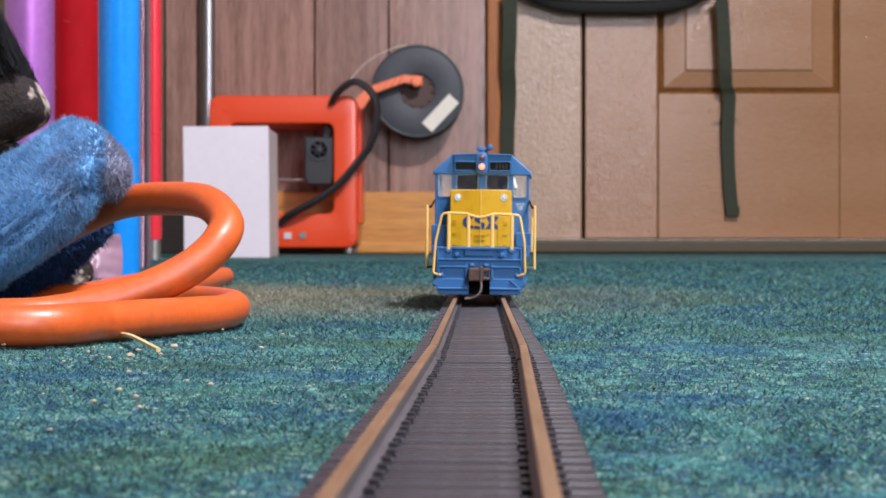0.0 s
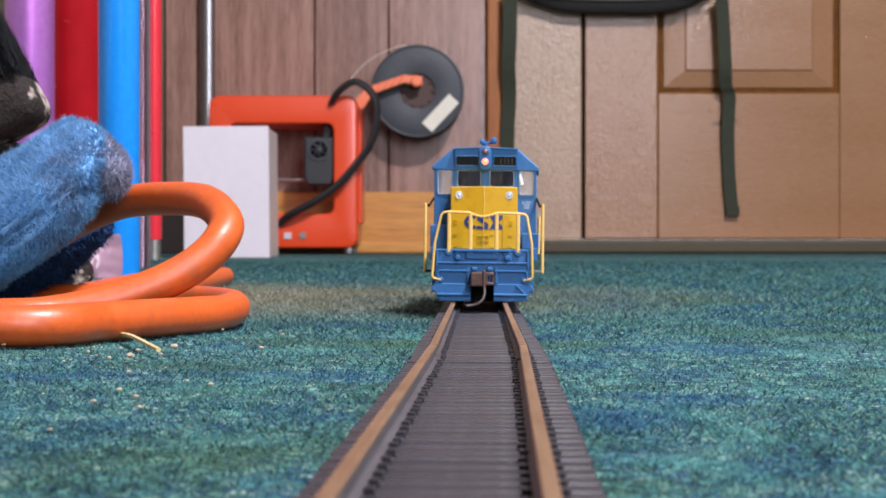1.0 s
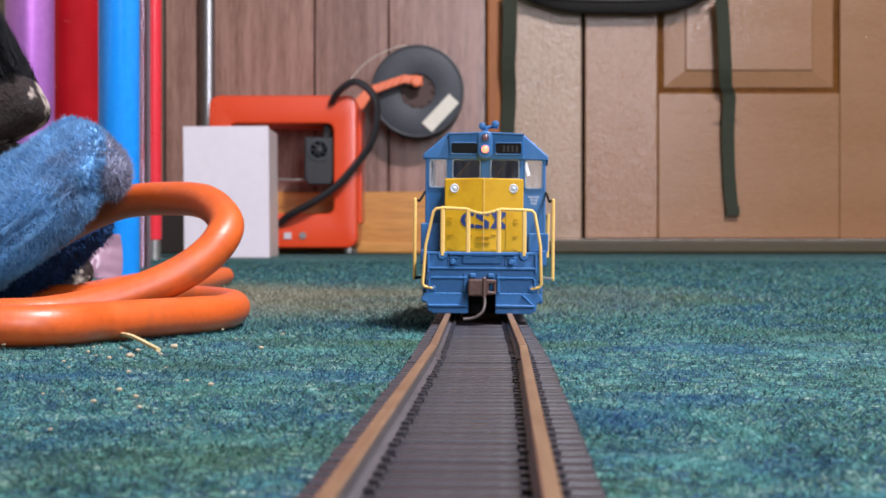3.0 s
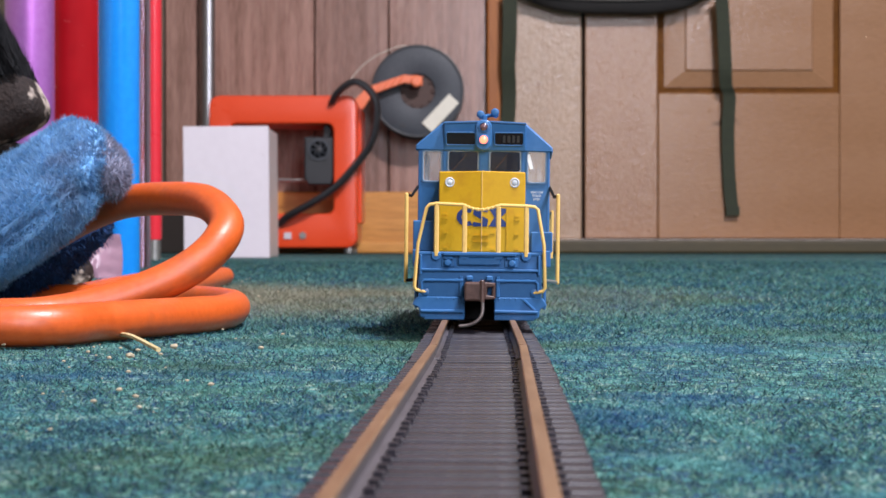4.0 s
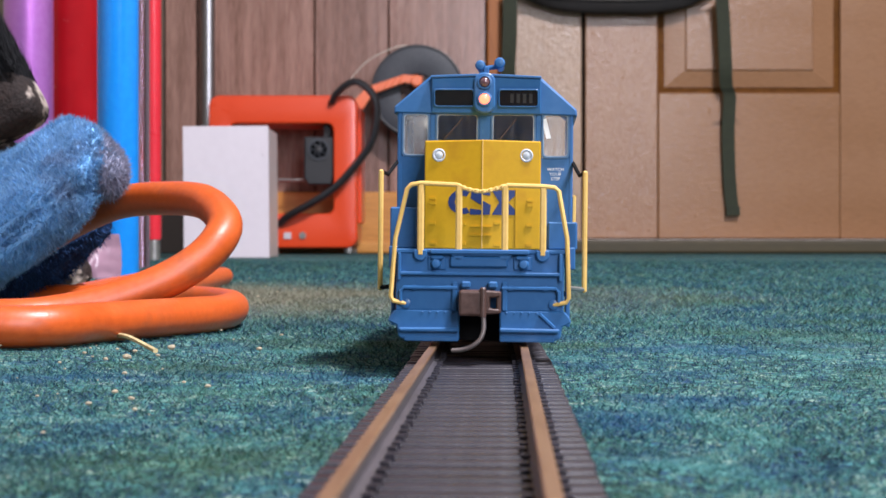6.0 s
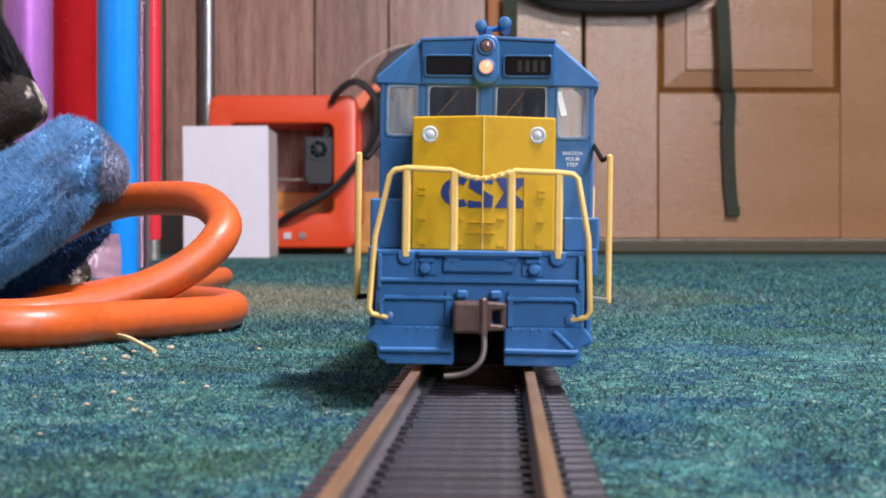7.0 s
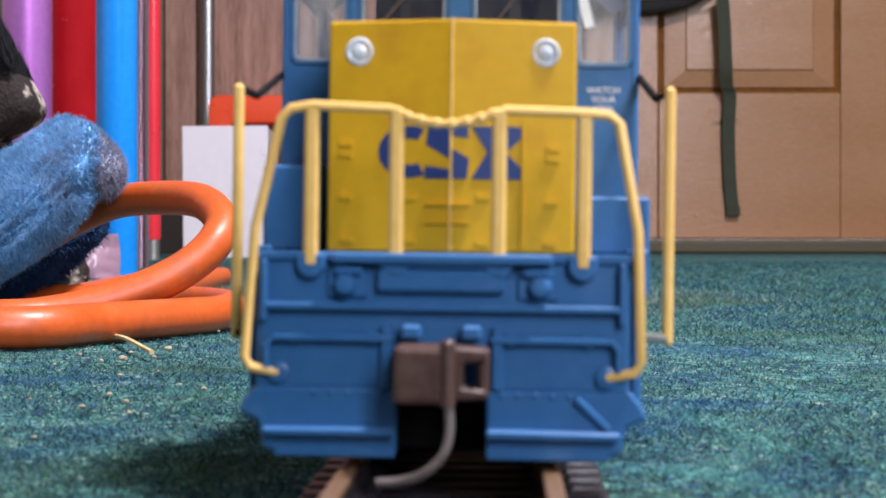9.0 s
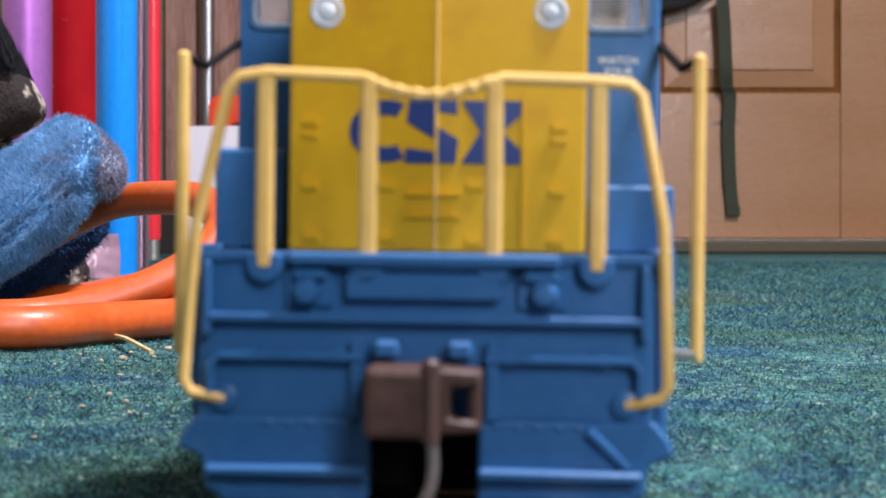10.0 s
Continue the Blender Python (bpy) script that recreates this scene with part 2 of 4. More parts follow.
RAIL_SIDE = surface("grey_rail_web", (0.045, 0.040, 0.045), (0.095, 0.085, 0.095), 90, 0.45, 0.15, 900, metal=0.3, stretch=(1, 0.1, 1), depth=0.0003)
L_BLUE = surface("loco_blue", (0.020, 0.100, 0.255), (0.029, 0.121, 0.292), 40, 0.38, 0.12, 900, depth=0.0002, wear=((0.05, 0.14, 0.32), 0.58, 0.8, 160))
L_YELLOW = surface("loco_yellow", (0.50, 0.272, 0.009), (0.56, 0.310, 0.011), 40, 0.42, 0.10, 900, depth=0.0002, spec=0.25, wear=((0.42, 0.20, 0.010), 0.60, 0.78, 130))
L_RAIL = surface("handrail_yellow", (0.64, 0.385, 0.095), (0.73, 0.47, 0.145), 90, 0.5, 0.1, 900, depth=0.0002)
L_LOGO = surface("logo_blue", (0.006, 0.022, 0.105), (0.011, 0.034, 0.14), 90, 0.45, 0)
L_WHITE = surface("stencil_white", (0.68, 0.70, 0.70), (0.78, 0.8, 0.8), 90, 0.6, 0)
L_BOARD = surface("number_board_black", (0.008, 0.007, 0.008), (0.016, 0.013, 0.014), 90, 0.2, 0)
NUMERAL = surface("dim_numeral_grey", (0.024, 0.023, 0.024), (0.034, 0.033, 0.034), 90, 0.4, 0)
L_DARK = surface("underframe_black", (0.006, 0.006, 0.007), (0.011, 0.010, 0.010), 90, 0.8, 0.1, spec=0.1)
L_COUPLER = surface("rusty_coupler", (0.042, 0.018, 0.013), (0.080, 0.040, 0.031), 200, 0.5, 0.3, 1500, depth=0.0003)
PIN = surface("dull_pin_metal", (0.11, 0.09, 0.085), (0.20, 0.17, 0.16), 300, 0.4, 0.1, metal=0.6)
L_GLASS = hazy("cab_glass", 0.03)
L_SIDE_GLASS = hazy("hazed_side_glass", 0.22)
L_GREYRIM = surface("window_rim", (0.05, 0.12, 0.22), (0.08, 0.16, 0.28), 90, 0.3, 0)
L_LIP = surface("clear_plastic_edge", (0.20, 0.25, 0.31), (0.42, 0.47, 0.53), 700, 0.2, 0, coat=0.5)
L_CLEAR = surface("clear_lamp_lens", (0.42, 0.44, 0.46), (0.56, 0.58, 0.60), 900, 0.12, 0, coat=0.6)
L_LENS = surface("lamp_lens", (0.10, 0.05, 0.06), (0.16, 0.08, 0.09), 90, 0.1, 0, coat=0.8)
L_LIT = glow("lit_red_lamp", (1.0, 0.20, 0.10), 2.8, (0.8, 0.1, 0.08))


# ---- mesh helpers ----
def finish(bm, smooth):
    bmesh.ops.recalc_face_normals(bm, faces=bm.faces)
    if smooth:
        for f in bm.faces:
            f.smooth = True


def part(name, bm, material, parent=None, label="", smooth=False):
    finish(bm, smooth)
    me = bpy.data.meshes.new(name)
    bm.to_mesh(me)
    bm.free()
    me.materials.append(material)
    if smooth:
        me.set_sharp_from_angle(angle=radians(38))
    ob = new(name, me)
    if parent:
        ob.parent = parent
    if label:
        tagged(ob, label)
    return ob


def thing(name, label, category, group="", at=(0, 0, 0), turn=0.0, tilt=0.0):
    ob = new(name)
    ob.empty_display_size = 0.02
    ob.matrix_basis = pose(*at, tilt, 0, turn)
    return tagged(ob, label, category, group)


def bevel(bm, width, seg=2, only=None):
    edges = only or [e for e in bm.edges if len(e.link_faces) == 2 and e.calc_face_angle(0) > 0.6]
    bmesh.ops.bevel(bm, geom=edges, offset=width, segments=seg, profile=0.5, affect="EDGES", clamp_overlap=True)


def box(x0, x1, y0, y1, z0, z1, r=0.0, seg=2, k=1.0, bm=None):
    own = bmesh.new()
    vs = [own.verts.new((x * k, y * k, z * k)) for x in (x0, x1) for y in (y0, y1) for z in (z0, z1)]
    for q in ((0, 1, 3, 2), (4, 6, 7, 5), (0, 4, 5, 1), (2, 3, 7, 6), (0, 2, 6, 4), (1, 5, 7, 3)):
        own.faces.new([vs[i] for i in q])
    own.normal_update()
    if r:
        bmesh.ops.recalc_face_normals(own, faces=own.faces)
        bevel(own, r * k, seg)
    return join(bm, own)


def join(bm, own):
    if bm is None:
        return own
    me = bpy.data.meshes.new("tmp")
    own.to_mesh(me)
    own.free()
    bm.from_mesh(me)
    bpy.data.meshes.remove(me)
    return bm


def prism(outline, y0, y1, r=0.0, k=1.0, bm=None, seg=2, hole=None):
    """An outline of (x, z) pushed from y0 to y1; hole: a second outline of as many corners."""
    own = bmesh.new()
    ring = lambda pts, y: [own.verts.new((x * k, y * k, z * k)) for x, z in pts]
    a, b = ring(outline, y0), ring(outline, y1)
    n = len(a)
    for i in range(n):
        own.faces.new((a[i], a[(i + 1) % n], b[(i + 1) % n], b[i]))
    if hole:
        c, d = ring(hole, y0), ring(hole, y1)
        for i in range(n):
            j = (i + 1) % n
            own.faces.new((c[j], c[i], d[i], d[j]))
            own.faces.new((a[i], c[i], c[j], a[j]))
            own.faces.new((b[j], d[j], d[i], b[i]))
    else:
        own.faces.new(a[::-1])
        own.faces.new(b)
    bmesh.ops.recalc_face_normals(own, faces=own.faces)
    own.normal_update()
    if r:
        bevel(own, r * k, seg)
    return join(bm, own)


def rounded(x0, x1, z0, z1, r, n=5):
    pts = []
    for cx, cz, a0 in ((x1 - r, z1 - r, 0), (x0 + r, z1 - r, 90), (x0 + r, z0 + r, 180), (x1 - r, z0 + r, 270)):
        for i in range(n + 1):
            a = radians(a0 + 90 * i / n)
            pts.append((cx + r * math.cos(a), cz + r * math.sin(a)))
    return pts


def spin(profile, axis="z", seg=32, k=1.0, centre=(0, 0, 0), bm=None):
    """A profile of (radius, height) turned round an axis."""
    own = bmesh.new()
    rings = []
    for r, h in profile:
        ring = []
        for i in range(seg):
            a = 2 * math.pi * i / seg
            u, v = r * math.cos(a), r * math.sin(a)
            p = {"z": (u, v, h), "y": (u, h, v), "x": (h, u, v)}[axis]
            ring.append(own.verts.new([k * (p[j] + centre[j]) for j in range(3)]))
        rings.append(ring)
    for a, b in zip(rings, rings[1:]):
        for i in range(seg):
            own.faces.new((a[i], a[(i + 1) % seg], b[(i + 1) % seg], b[i]))
    own.faces.new(rings[0][::-1])
    own.faces.new(rings[-1])
    return join(bm, own)


def glide(points, steps=8):
    """Points of a smooth line through the given ones."""
    p = [Vector(q) for q in points]
    p = [2 * p[0] - p[1], *p, 2 * p[-1] - p[-2]]
    out = []
    for i in range(1, len(p) - 2):
        for s in range(steps):
            t = s / steps
            out.append(0.5 * (2 * p[i] + (p[i + 1] - p[i - 1]) * t + (2 * p[i - 1] - 5 * p[i] + 4 * p[i + 1] - p[i + 2]) * t * t
                              + (3 * p[i] - p[i - 1] - 3 * p[i + 1] + p[i + 2]) * t ** 3))
    return out + [p[-2]]


def tube(points, r, seg=8, k=1.0, bm=None, smooth_steps=0, flat=1.0):
    """A round bar along points; flat below 1 makes a ribbon."""
    pts = glide(points, smooth_steps) if smooth_steps else [Vector(q) for q in points]
    own = bmesh.new()
    rings, side = [], None
    for i, p in enumerate(pts):
        d = (pts[min(i + 1, len(pts) - 1)] - pts[max(i - 1, 0)]).normalized()
        if side is None:
            side = d.cross(Vector((0, 1, 0)) if abs(d.y) < 0.9 else Vector((1, 0, 0))).normalized()
        side = (side - d * side.dot(d)).normalized()
        up = d.cross(side)
        rings.append([own.verts.new((p + r * (side * math.cos(a) * flat + up * math.sin(a))) * k) for a in (2 * math.pi * j / seg for j in range(seg))])
    for a, b in zip(rings, rings[1:]):
        for j in range(seg):
            own.faces.new((a[j], a[(j + 1) % seg], b[(j + 1) % seg], b[j]))
    own.faces.new(rings[0][::-1])
    own.faces.new(rings[-1])
    return join(bm, own)


def fibres(name, roots, tips, width, material, parent=None, label=""):
    """Many fine blades, one triangle each."""
    n = len(roots)
    a = np.random.uniform(0, 2 * math.pi, n)
    side = np.stack([np.cos(a), np.sin(a), np.zeros(n)], 1) * np.asarray(width).reshape(-1, 1)
    v = np.stack([roots - side, roots + side, tips], 1).reshape(-1, 3)
    me = bpy.data.meshes.new(name)
    me.from_pydata(v.tolist(), [], np.arange(3 * n).reshape(-1, 3).tolist())
    me.materials.append(material)
    ob = new(name, me)
    if parent:
        ob.parent = parent
    return tagged(ob, label, kind="stuff")


# ---- the room ----
WALL = 3.85
LEFT, RIGHT, BACK, TOP = -1.3, 2.3, -1.6, 2.4


def room():
    bm = bmesh.new()
    bmesh.ops.create_grid(bm, x_segments=90, y_segments=140, size=1)
    for v in bm.verts:
        v.co = Vector(((v.co.x + 1) / 2 * (RIGHT - LEFT) + LEFT, (v.co.y + 1) / 2 * (WALL + 0.1 - BACK) + BACK, 0))
        v.co.z = -0.0006 + 0.0005 * noise.noise(v.co * 9)
    floor = tagged(part("floor", bm, CARPET, smooth=True), "mottled teal green needle-felt carpet with a dusty patch", "carpet", kind="structure")
    # pile of the carpet where the lens sees it close
    n = 210000
    y = 0.06 * (2.2 / 0.06) ** np.random.uniform(0, 1, n)
    x = np.random.uniform(-0.31, 0.31, n) * y + np.random.uniform(-0.01, 0.01, n)
    far = np.clip(y / 0.5, 0.7, 3.0)
    root = np.stack([x, y, np.full(n, -0.001)], 1)
    lean = np.random.normal(0, 0.0023, (n, 2)) * far[:, None]
    tip = root + np.stack([lean[:, 0], lean[:, 1], np.random.uniform(0.0011, 0.0022, n) * np.clip(far, 0.7, 1.6)], 1)
    fibres("carpet_pile", root, tip, 0.00034 * far, PILE, floor, "short matted teal and blue carpet fibres")
    for name, b, mat, label in (
        ("wall_left", (LEFT - 0.1, LEFT, BACK - 0.1, WALL + 0.1, 0, TOP), PLASTER, "plain painted side wall of the room"),
        ("wall_right", (RIGHT, RIGHT + 0.1, BACK - 0.1, WALL + 0.1, 0, TOP), PLASTER, "plain painted side wall of the room"),
        ("wall_behind", (LEFT, RIGHT, BACK - 0.1, BACK, 0, TOP), PLASTER, "plain painted wall of the room"),
        ("ceiling", (LEFT - 0.1, RIGHT + 0.1, BACK - 0.1, WALL + 0.2, TOP, TOP + 0.08), CEIL, "white painted ceiling"),
    ):
        tagged(part(name, box(*b), mat), label, name.split("_")[0], kind="structure")
    # panelled end wall: boards with dark gaps in front of a backing
    wall = tagged(part("wall_end", box(LEFT, RIGHT, WALL + 0.012, WALL + 0.1, 0, TOP), GROOVE), "end wall clad in reddish brown wood-grain boards", "wall", kind="structure")
    cuts = [LEFT, -1.08, -0.84, -0.676, -0.597, -0.312, -0.132, 0.106]
    for a, b in zip(cuts, cuts[1:]):
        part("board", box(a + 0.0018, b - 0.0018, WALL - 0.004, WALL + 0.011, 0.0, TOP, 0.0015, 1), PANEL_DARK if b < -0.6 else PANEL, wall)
    tagged(part("baseboard", prism([(-0.55, 0), (0.104, 0), (0.104, 0.149), (-0.55, 0.149)], WALL - 0.026, WALL - 0.005, 0.004), PINE), "wide varnished orange pine baseboard", "baseboard", kind="structure")
    tagged(part("trim", box(-0.55, 0.104, WALL - 0.04, WALL - 0.027, 0, 0.028, 0.005), PINE), "narrow pine strip along the foot of the baseboard", "trim", kind="structure")
    # This baseboard takes the near-black colour of the gaps between the boards.
    tagged(part("baseboard", box(-1.25, -0.552, WALL - 0.03, WALL - 0.005, 0, 0.10, 0.003), GROOVE), "baseboard coloured near black in the left corner", "baseboard", kind="structure")
    tagged(part("trim", box(0.1065, 0.142, WALL - 0.034, WALL + 0.01, 0.0, 2.1, 0.004), TRIM), "glossy varnished orange-brown corner trim", "trim", kind="structure")
    tagged(part("door_casing", box(0.141, 0.336, WALL - 0.02, WALL + 0.011, 0.033, 2.08, 0.004), CASING), "tan gloss-painted door casing with brush marks", "casing", kind="structure")
    tagged(part("door_sill", box(0.106, RIGHT, WALL - 0.10, WALL + 0.011, 0, 0.0315, 0.006), SILL), "worn greenish brown wooden door sill", "sill", kind="structure")
    tagged(part("trim", box(0.17, 1.45, WALL - 0.06, WALL - 0.024, 0.0318, 0.0340, 0.0005, 1), STRIP), "pale metal strip on the door sill", "trim", kind="structure")
    # the door
    y0, y1 = WALL - 0.022, WALL + 0.010
    door = tagged(part("door_1", box(0.344, 1.32, WALL - 0.006, y1, 0.036, 2.03), MOULD), "closed brown gloss-painted panelled wooden door", "door", kind="structure")
    part("stile", box(0.344, 0.519, y0, WALL - 0.007, 0.036, 2.03, 0.003), STILE, door)
    part("stile", box(0.9608, 1.32, y0, WALL - 0.007, 0.036, 2.03, 0.001), DOOR, door)
    part("rail", box(0.5205, 0.9602, y0, WALL - 0.007, 0.036, 0.388, 0.003), DOOR, door)
    part("rail", box(0.5205, 0.9602, y0, WALL - 0.007, 1.12, 1.30, 0.003), DOOR, door)
    part("rail", box(0.5205, 0.9602, y0, WALL - 0.007, 1.92, 2.03, 0.003), DOOR, door)
    for za, zb in ((0.402, 1.106), (1.314, 1.906)):
        bm = bmesh.new()
        pts = []
        for inset, y in ((0.0, WALL - 0.0065), (0.0, WALL - 0.011), (0.050, WALL - 0.017), (0.053, WALL - 0.0225)):
            a, b, c, d = 0.536 + inset, 0.946 - inset, za + 0.8 * inset, zb - 0.8 * inset
            pts.append([bm.verts.new((p, y, q)) for p, q in ((a, c), (b, c), (b, d), (a, d))])
        for a, b in zip(pts, pts[1:]):
            for i in range(4):
                bm.faces.new((a[i], a[(i + 1) % 4], b[(i + 1) % 4], b[i]))
        bm.faces.new(pts[-1])
        part("panel", bm, DOOR, door)
    casing = bpy.data.objects["door_casing"]
    for i in range(150):
        on_casing = i % 3 == 0
        x = random.uniform(0.146, 0.33) if on_casing else random.choice((random.uniform(0.352, 0.51), random.uniform(0.54, 1.25)))
        z, r = random.uniform(0.04, 0.60 if x < 0.52 else 0.37), random.uniform(0.0008, 0.0026)
        bump = spin([(r, y0 - 0.0002), (r * 0.7, y0 - 0.0009), (r * 0.2, y0 - 0.0013)], "y", 8, 1, (0, 0, 0))
        bmesh.ops.scale(bump, vec=(1, 1, random.uniform(0.7, 2.2)), verts=bump.verts)
        bmesh.ops.translate(bump, vec=(x, 0.0025 if on_casing else 0, z), verts=bump.verts)
        part("paint_speck", bump, CASING if on_casing else DOOR, casing if on_casing else door, smooth=True)


room()


# ---- things along the end wall ----
def printer():
    p = thing("desktop_printer", "bright orange open-framed desktop 3D printer on the carpet", "3D printer")
    k = 0.001
    y0, y1 = 3600, 3800
    part("shell", prism(rounded(-533, -195, 14, 361, 24), y0, y1, 5, k, hole=rounded(-485, -249, 92, 297, 16), seg=3), ORANGE, p, smooth=True)
    part("side_panel", box(-196, -187, 3640, 3790, 70, 335, 3, k=k), ORANGE, p)
    bm = bmesh.new()
    for i in range(9):
        box(-476 + 25 * i, -455 + 25 * i, 3604, 3612, 299, 311, 1, 1, k, bm)
    part("vent", bm, BLACK, p)
    part("rod", tube([(-480, 3650, 171), (-250, 3650, 171)], 2.5, 8, k), STEEL, p, "thin steel guide rod")
    part("rod", tube([(-480, 3720, 171), (-250, 3720, 171)], 2.5, 8, k), STEEL, p)
    head = part("print_head", prism([(-318, 175), (-309, 158), (-255, 158), (-249, 180), (-249, 268), (-318, 268)], 3618, 3680, 4, k), BLACK, p, "black extruder with a round fan")
    part("fan_rim", spin([(23, 3617), (25, 3613), (20, 3613), (19, 3617)], "y", 28, k, (-284, 0, 238)), SPOOL, head, smooth=True)
    bm = bmesh.new()
    for i in range(7):
        a = 2 * math.pi * i / 7
        tube([(-284 + 7 * math.cos(a), 3615, 238 + 7 * math.sin(a)), (-284 + 18 * math.cos(a + 0.5), 3615, 238 + 18 * math.sin(a + 0.5))], 2.0, 5, k, bm)
    part("fan_blade", bm, SPOOL, head)
    part("fan_hub", spin([(7, 3616), (7, 3613), (1, 3612)], "y", 16, k, (-284, 0, 238)), BLACK, head)
    part("carriage", box(-275, -258, 3640, 3660, 268, 297, 2, k=k), BLACK, p)
    part("usb_port", box(-362, -345, 3596, 3602, 34, 49, 1, k=k), CARTON, p)
    part("usb_port", box(-393, -378, 3596, 3602, 34, 46, 1, k=k), CARTON, p)
    part("power_port", spin([(8, 3601), (8, 3595), (6, 3595), (5, 3599), (2, 3599), (2, 3594)], "y", 20, k, (-319, 0, 42)), STEEL, p)
    for x in (-515, -215):
        for y in (3615, 3780):
            part("foot", spin([(9, 0), (11, 3), (11, 9), (8, 15)], "z", 16, k, (x, y, 0)), STEEL, p)
    part("cable", tube([(-252, 3590, 345), (-240, 3575, 362), (-215, 3560, 382), (-190, 3555, 386), (-160, 3555, 362), (-148, 3555, 325), (-155, 3555, 270), (-170, 3560, 236), (-205, 3560, 190),
                        (-245, 3560, 148), (-300, 3560, 112), (-345, 3570, 88), (-372, 3596, 68)], 11.5, 10, k, smooth_steps=6, flat=0.7), BLACK, p, "flat black ribbon cable bent in a loop", smooth=True)
    # filament holder arm
    arm = part("spool_arm", prism([(-205, 335), (-185, 338), (-165, 372), (-90, 399), (-48, 392), (-48, 414), (-92, 418), (-178, 388), (-205, 360)], 3690, 3702, 2, k), ARM_ORANGE, p, "orange lattice filament spool arm")
    for i in range(5):
        x = -172 + 17 * i
        part("rib", tube([(x, 3688, 372 + 6.2 * i), (x + 12, 3688, 394 + 5.6 * i)], 2.2, 5, k), ARM_ORANGE, arm)
    part("pin", spin([(12, 3760), (13, 3684), (9, 3682)], "y", 20, k, (-62, 0, 403)), ARM_ORANGE, arm)
    return p


def spool():
    s = thing("filament_spool", "dark grey filament spool with white label on an orange arm", "filament spool")
    k, c = 0.001, (-60, 0, 383)
    for y in (3728, 3812):
        ring = lambda r, n=64: [(c[0] + r * math.cos(2 * math.pi * i / n), c[2] + r * math.sin(2 * math.pi * i / n)) for i in range(n)]
        part("flange", prism(ring(108), y, y + 6, 1.2, k, hole=ring(41)), SPOOL, s, smooth=True)
        part("rim", prism(ring(109.5), y - 2.5, y + 8, 1.0, k, hole=ring(104)), BLACK, s, smooth=True)
    part("core", prism(ring(52), 3735, 3811, 0, k, hole=ring(40)), HUB, s, "brown hub", smooth=True)
    bm = bmesh.new()
    for i in range(10):
        a = 2 * math.pi * i / 10
        box(-60 + 36 * math.cos(a) - 4, -60 + 36 * math.cos(a) + 4, 3731, 3762, 383 + 36 * math.sin(a) - 4, 383 + 36 * math.sin(a) + 4, 0.8, 1, k, bm)
    part("hub_teeth", bm, HUB, s)
    part("hub_back", spin([(40, 3802), (40, 3810)], "y", 40, k, c), HUB, s)
    lab = part("label", box(-47, 47, 3722.5, 3727, -16, 16, 0.3, 1, k), LABEL, s, "white paper label")
    lab.matrix_basis = pose(-0.006, 0, 0.331, 0, -47, 0)
    bm = bmesh.new()
    tube([(-60, 3772, 492), (-110, 3755, 490), (-180, 3720, 450), (-232, 3700, 385), (-240, 3690, 360)], 0.9, 5, k, bm, 8)
    part("filament", bm, LABEL, s, "thin natural filament strand")
    bm = bmesh.new()
    spin([(53, 3736), (84, 3738), (84, 3808), (53, 3810)], "y", 48, k, c, bm)
    part("winding", bm, HUB, s)
    for x, z in ((-92, 300), (-98, 303)):
        part("hole", spin([(4, 3727.8), (4, 3726.9), (2, 3726.9)], "y", 12, k, (x, 0, z)), BLACK, s)
    return s


def carton():
    c = thing("white_carton", "plain white cardboard carton standing upright on the carpet", "box")
    k = 0.001
    part("front_panel", prism([(-442, 0), (-296, 0), (-298, 225), (-444, 224)], 2700, 2703, 0.8, k), CARTON, c)
    part("body", prism([(-440, 0.5), (-296.5, 0.5), (-298.5, 222), (-441, 222)], 2703.4, 2850, 1.5, k), CARTON_SIDE, c, "white carton side with shade and orange bounce in its tone")
    part("flap", prism([(-436, 222.3), (-302, 222.3), (-302, 223.6), (-436, 223.6)], 2704, 2848, 0, k), CARTON, c)
    # Small white plate in place of the highlight on the carton's tape.
    part("tape_highlight", box(-310, -303, 2699.0, 2699.8, 175, 196, 0.2, 1, k), CARTON, c)


